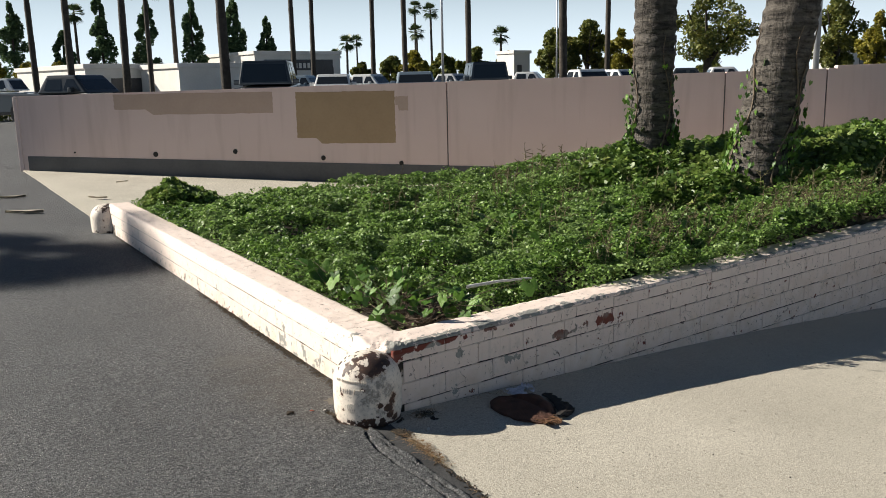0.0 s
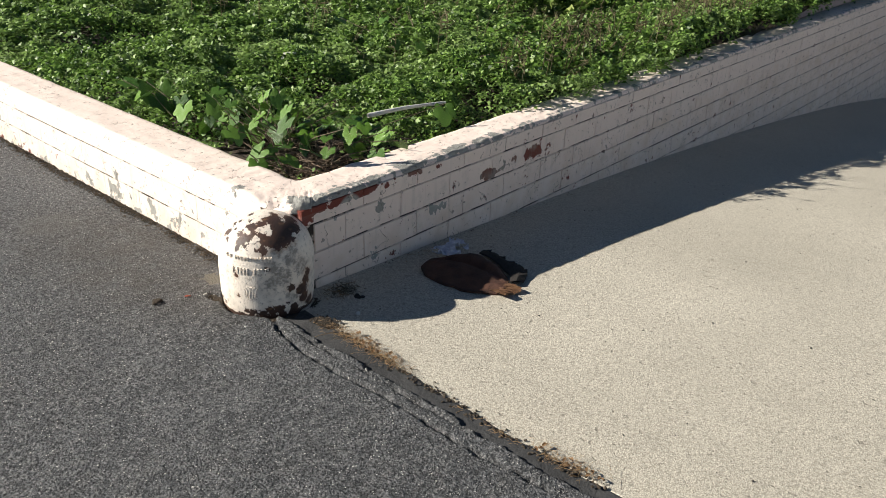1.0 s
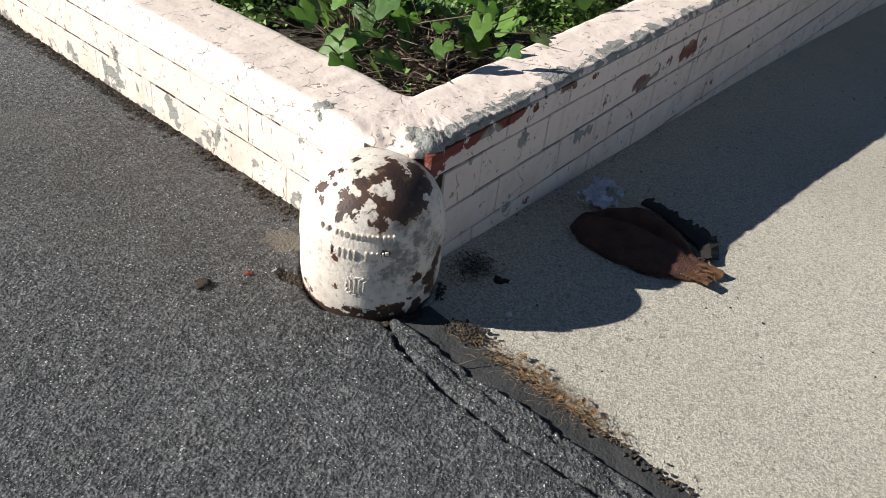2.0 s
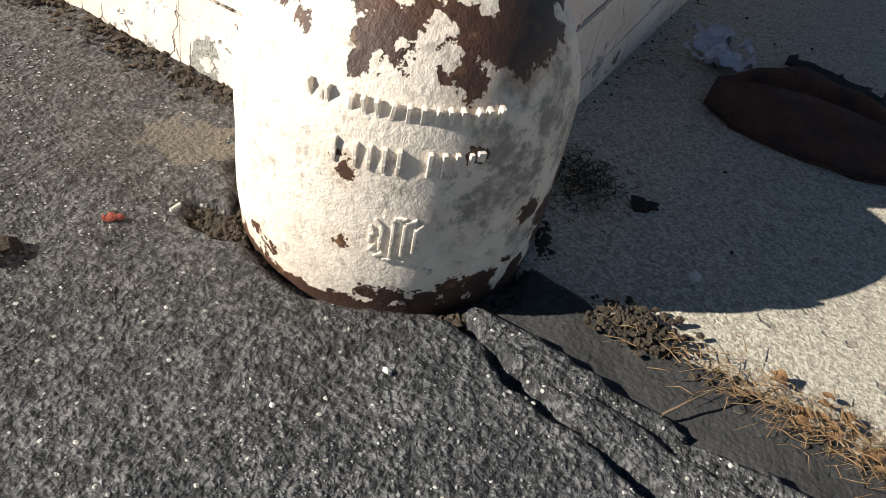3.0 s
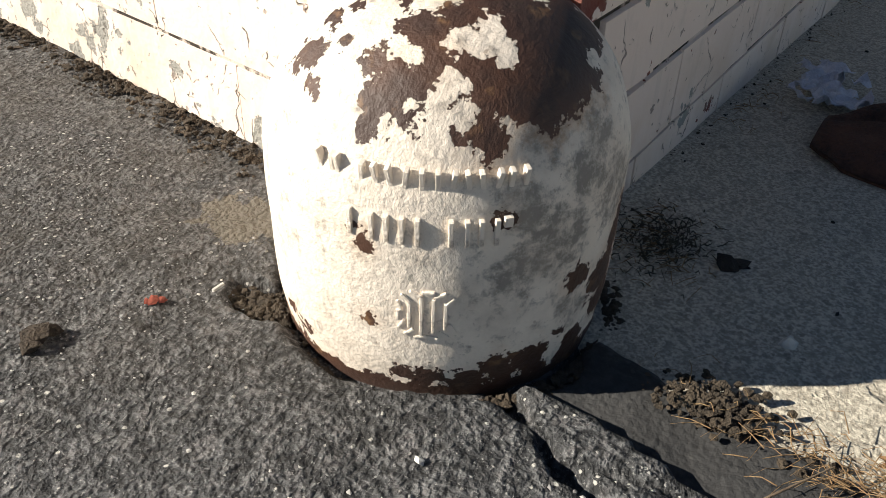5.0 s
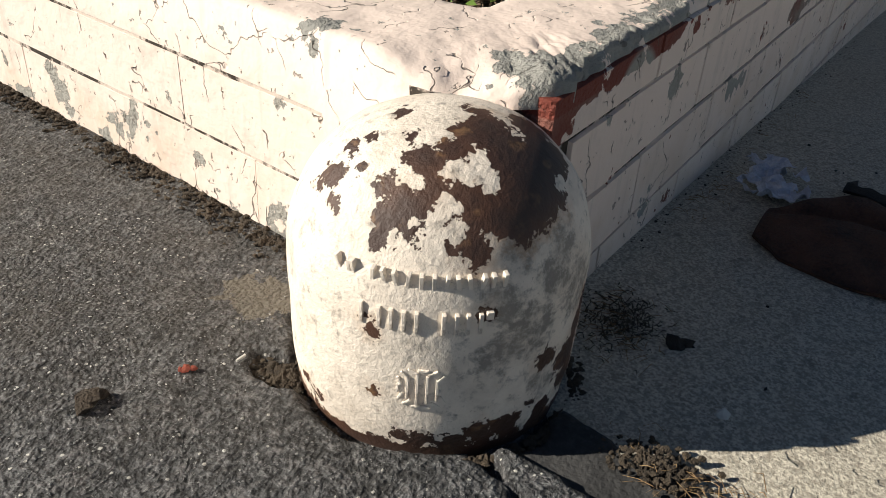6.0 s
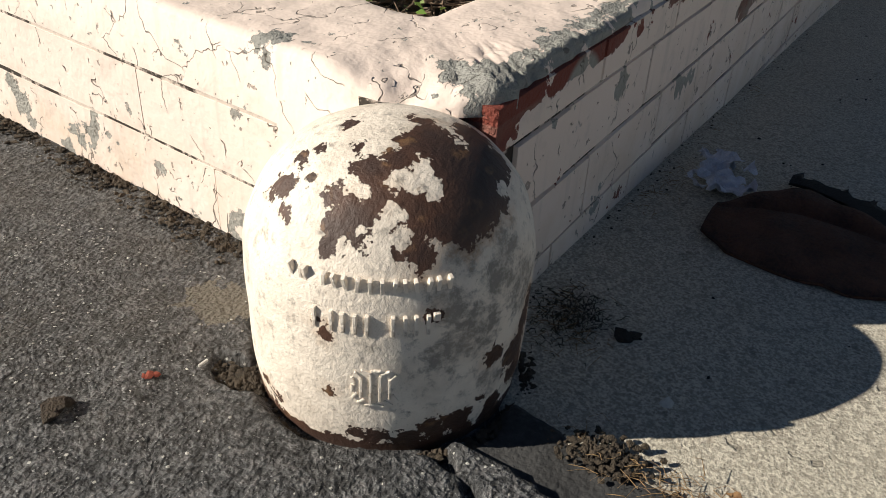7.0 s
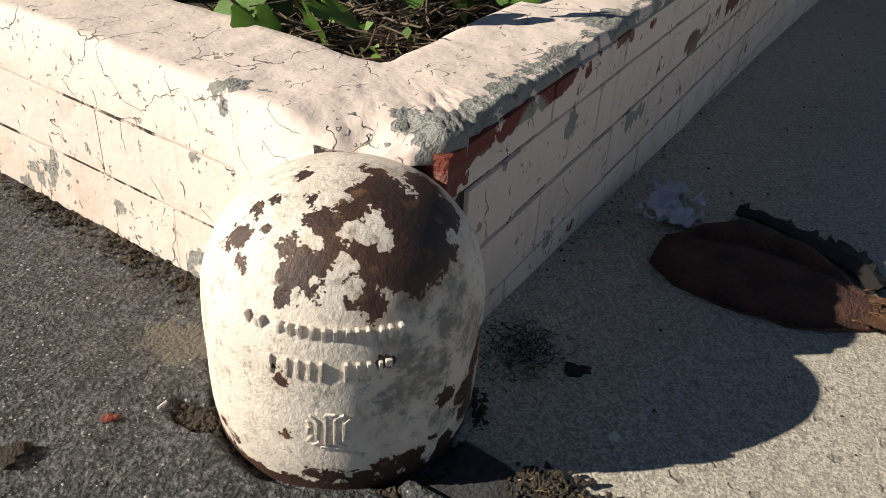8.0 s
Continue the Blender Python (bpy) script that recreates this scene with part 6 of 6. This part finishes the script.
def build_sheath():
    """A fallen palm sheath: a long cupped hull, ridged, torn open at the tip."""
    zz = floor_z(2.45, 2.5)
    hull = thing("palm_sheath", 2.45, 2.52, zz, "fallen reddish-brown palm sheath with a torn fibrous tip", "palm sheath")
    near = [(2.325, 2.70), (2.285, 2.65), (2.268, 2.56), (2.272, 2.46), (2.30, 2.40), (2.345, 2.345)]
    far = [(2.44, 2.70), (2.53, 2.645), (2.58, 2.585), (2.56, 2.50), (2.50, 2.41), (2.425, 2.345)]
    n, m = 30, 22
    top, under = [], []
    for i in range(n):
        u = i / (n - 1) * 5
        j = min(4, int(u))
        f = u - j
        a = Vector(near[j]).lerp(Vector(near[j + 1]), f)
        b = Vector(far[j]).lerp(Vector(far[j + 1]), f)
        for k in range(m):
            v = k / (m - 1)
            p = a.lerp(b, v)
            t = i / (n - 1)
            h = 0.031 * math.sin(math.pi * v) ** 0.75 * math.sin(math.pi * min(1, 0.12 + t * 0.8)) ** 0.7
            h -= 0.024 * math.exp(-((v - 0.56 - 0.1 * t) / 0.055) ** 2) * math.sin(math.pi * min(1, max(0, t * 1.15)))
            h += 0.020 * math.exp(-((v - 0.80) / 0.13) ** 2) * math.sin(math.pi * min(1, max(0, t * 1.05)))
            h += 0.006 * float(lattice(np.array(p.x), np.array(p.y), 0.035, 71)) + 0.0012 * float(lattice(np.array(p.x), np.array(p.y * 0.3), 0.008, 72)) + 0.008
            gz = floor_z(p.x, p.y) - zz
            top.append((p.x - 2.45, p.y - 2.52, gz + max(0.006, h)))
            under.append((p.x - 2.45, p.y - 2.52, gz + max(0.001, h - 0.006)))
    o = n * m
    faces = []
    for i in range(n - 1):
        for k in range(m - 1):
            q = i * m + k
            faces += [(q, q + 1, q + m + 1, q + m), (o + q, o + q + m, o + q + m + 1, o + q + 1)]
    rim = [k for k in range(m)] + [i * m + m - 1 for i in range(1, n)] + [(n - 1) * m + k for k in range(m - 2, -1, -1)] + [i * m for i in range(n - 2, 0, -1)]
    faces += [(rim[i], rim[(i + 1) % len(rim)], o + rim[(i + 1) % len(rim)], o + rim[i]) for i in range(len(rim))]
    part("hull", mesh_of("hull", top + under, faces, SHEATH, True), None, hull)
    rng = random.Random(5)
    lines = []
    for _ in range(60):
        x, y = 2.385 + rng.gauss(0, 0.022), 2.345 + rng.gauss(0, 0.014)
        a = rng.gauss(-1.0, 0.5)
        d = rng.uniform(0.01, 0.028)
        z = floor_z(x, y) - zz + rng.uniform(0.006, 0.02)
        lines.append(([(x - 2.45, y - 2.52 + 0.02, z), (x - 2.45 + math.cos(a) * d * 0.5, y - 2.52 + math.sin(a) * d * 0.5, z + 0.004), (x - 2.45 + math.cos(a) * d, y - 2.52 + math.sin(a) * d, max(0.002, z - 0.01))], 0.0014))
    part("fibre", many_tubes("fibre", lines, SHEATH_IN, 4), None, hull, "pale orange torn fibre")
    # curled orange end where the sheath tore off
    bm = bmesh.new()
    rows = []
    for i in range(7):
        row = []
        for k in range(9):
            x, y = 2.322 + 0.0135 * k, 2.372 - 0.011 * i - (0.016 * rng.random() if i == 6 else 0)
            h = 0.012 + 0.010 * math.sin(k * 0.8) * i / 6 + 0.004 * rng.random() + 0.008 * abs(k - 4) / 4
            row.append(bm.verts.new((x - 2.45, y - 2.52, floor_z(x, y) - zz + h)))
        rows.append(row)
    for i in range(6):
        for k in range(8):
            bm.faces.new((rows[i][k], rows[i][k + 1], rows[i + 1][k + 1], rows[i + 1][k]))
    bmesh.ops.solidify(bm, geom=bm.faces[:], thickness=0.004)
    part("torn_end", bm, SHEATH_IN, hull, "curled orange torn end")
    # blackened ragged flap along the far side
    v, f = [], []
    pts = [(2.66, 2.62), (2.665, 2.565), (2.645, 2.53), (2.64, 2.47), (2.61, 2.44), (2.60, 2.39), (2.555, 2.36), (2.49, 2.345)]
    inn = [(2.60, 2.62), (2.60, 2.58), (2.585, 2.54), (2.56, 2.49), (2.53, 2.45), (2.51, 2.41), (2.48, 2.385), (2.44, 2.36)]
    fine_out, fine_in = [], []
    for i in range(36):
        u = i / 35 * 7
        j = min(6, int(u))
        a = Vector(pts[j]).lerp(Vector(pts[j + 1]), u - j)
        a += Vector((rng.uniform(-0.012, 0.012), rng.uniform(-0.012, 0.012)))
        fine_out.append(a)
        fine_in.append(Vector(inn[j]).lerp(Vector(inn[j + 1]), u - j))
    for dz in (0.0, -0.005):
        for a, b in zip(fine_out, fine_in):
            c = (a + b) / 2
            for p, h in ((a, 0.008 + rng.random() * 0.012), (c, 0.024), (b, 0.020)):
                v.append((p.x - 2.45, p.y - 2.52, floor_z(p.x, p.y) - zz + h + dz))
    for layer in (0, 108):
        for i in range(35):
            for k in range(2):
                q = layer + i * 3 + k
                f.append((q, q + 1, q + 4, q + 3))
    part("torn_bark", mesh_of("torn_bark", v, f, CHAR), None, hull, "blackened ragged bark flap")
    # crumpled scrap against its head
    v, f = [], []
    for j in range(26):
        for i in range(18):
            x, y = 2.465 + j * 0.0075, 2.655 + i * 0.0068 + j * 0.0012
            h = 0.006 + 0.026 * abs(float(lattice(np.array(x), np.array(y), 0.026, 81))) + 0.012 * abs(float(lattice(np.array(x), np.array(y), 0.011, 82)))
            v.append((x + 0.006 * math.sin(i * 1.7), y + 0.006 * math.sin(j * 1.3), floor_z(x, y) + h))
    for j in range(25):
        for i in range(17):
            rim = min(i, 16 - i, j, 24 - j) / 8
            if rim + 0.9 * float(lattice(np.array(j * 1.0), np.array(i * 1.0), 4.0, 83)) > 0.12:
                f.append((j * 18 + i, j * 18 + i + 1, j * 18 + i + 19, j * 18 + i + 18))
    scrap = new("paper_scrap", mesh_of("paper_scrap", v, f, PAPER))
    scrap.data.materials[0] = PAPER
    thick = scrap.modifiers.new("thick", "SOLIDIFY")
    thick.thickness = 0.0012
    tagged(scrap, "crumpled bluish-white paper scrap beside the palm sheath", "paper scrap")


build_sheath()

# a strip of old plastic pipe lying on the leaves
a, b = Vector((2.67, 3.30, 0.40)), Vector((3.03, 3.175, 0.415))
tagged(new("plastic_strip", many_tubes("plastic_strip", [([a, (a + b) / 2 + Vector((0, 0.008, 0.004)), b, b + Vector((0.02, -0.008, 0))], 0.011)], PIPE, 8)), "weathered white plastic strip lying on the groundcover", "plastic strip")
# a pale scrap on the leaves
tagged(new("pale_scrap", boxed_mesh("pale_scrap", 3.13, 3.19, 4.32, 4.36, 0.455, 0.463, PIPE)), "small white scrap lying on the groundcover", "scrap")


PALE_HUSK = make_plain("bleached_palm_husk", (0.34, 0.30, 0.24), (0.62, 0.57, 0.48), 12)


def build_frond_bit(slope, depth, size, turn):
    x, y, z = out(slope, depth)
    n = 9
    v, f = [], []
    for i in range(n):
        t = i / (n - 1) - 0.5
        w = 0.13 * math.cos(math.pi * t * 0.93) * (0.75 + 0.25 * math.sin(t * 9))
        for k in (-1, 0, 1):
            v.append((t, k * w + 0.12 * t * t, 0.04 + 0.06 * t * t + (0.04 if k else 0)))
    v += [(p[0], p[1], p[2] - 0.035) for p in v]
    o = n * 3
    for i in range(n - 1):
        for k in range(2):
            q = i * 3 + k
            f += [(q, q + 3, q + 4, q + 1), (o + q, o + q + 1, o + q + 4, o + q + 3)]
    ob = tagged(new("dry_frond", mesh_of("dry_frond", v, f, PALE_HUSK, True)), "curled dry palm husk lying on the ground", "palm husk", "fallen husks")
    ob.matrix_basis = pose(x, y, max(z, 0.03 if slope > -0.45 else 0.006), 0, 0, turn) @ Matrix.Scale(size, 4)


build_frond_bit(-0.497, 10.7, 0.5, -40)
build_frond_bit(-0.408, 11.9, 0.32, -55)
build_frond_bit(-0.377, 13.9, 0.22, 20)
build_frond_bit(-0.51, 12.3, 0.4, -20)
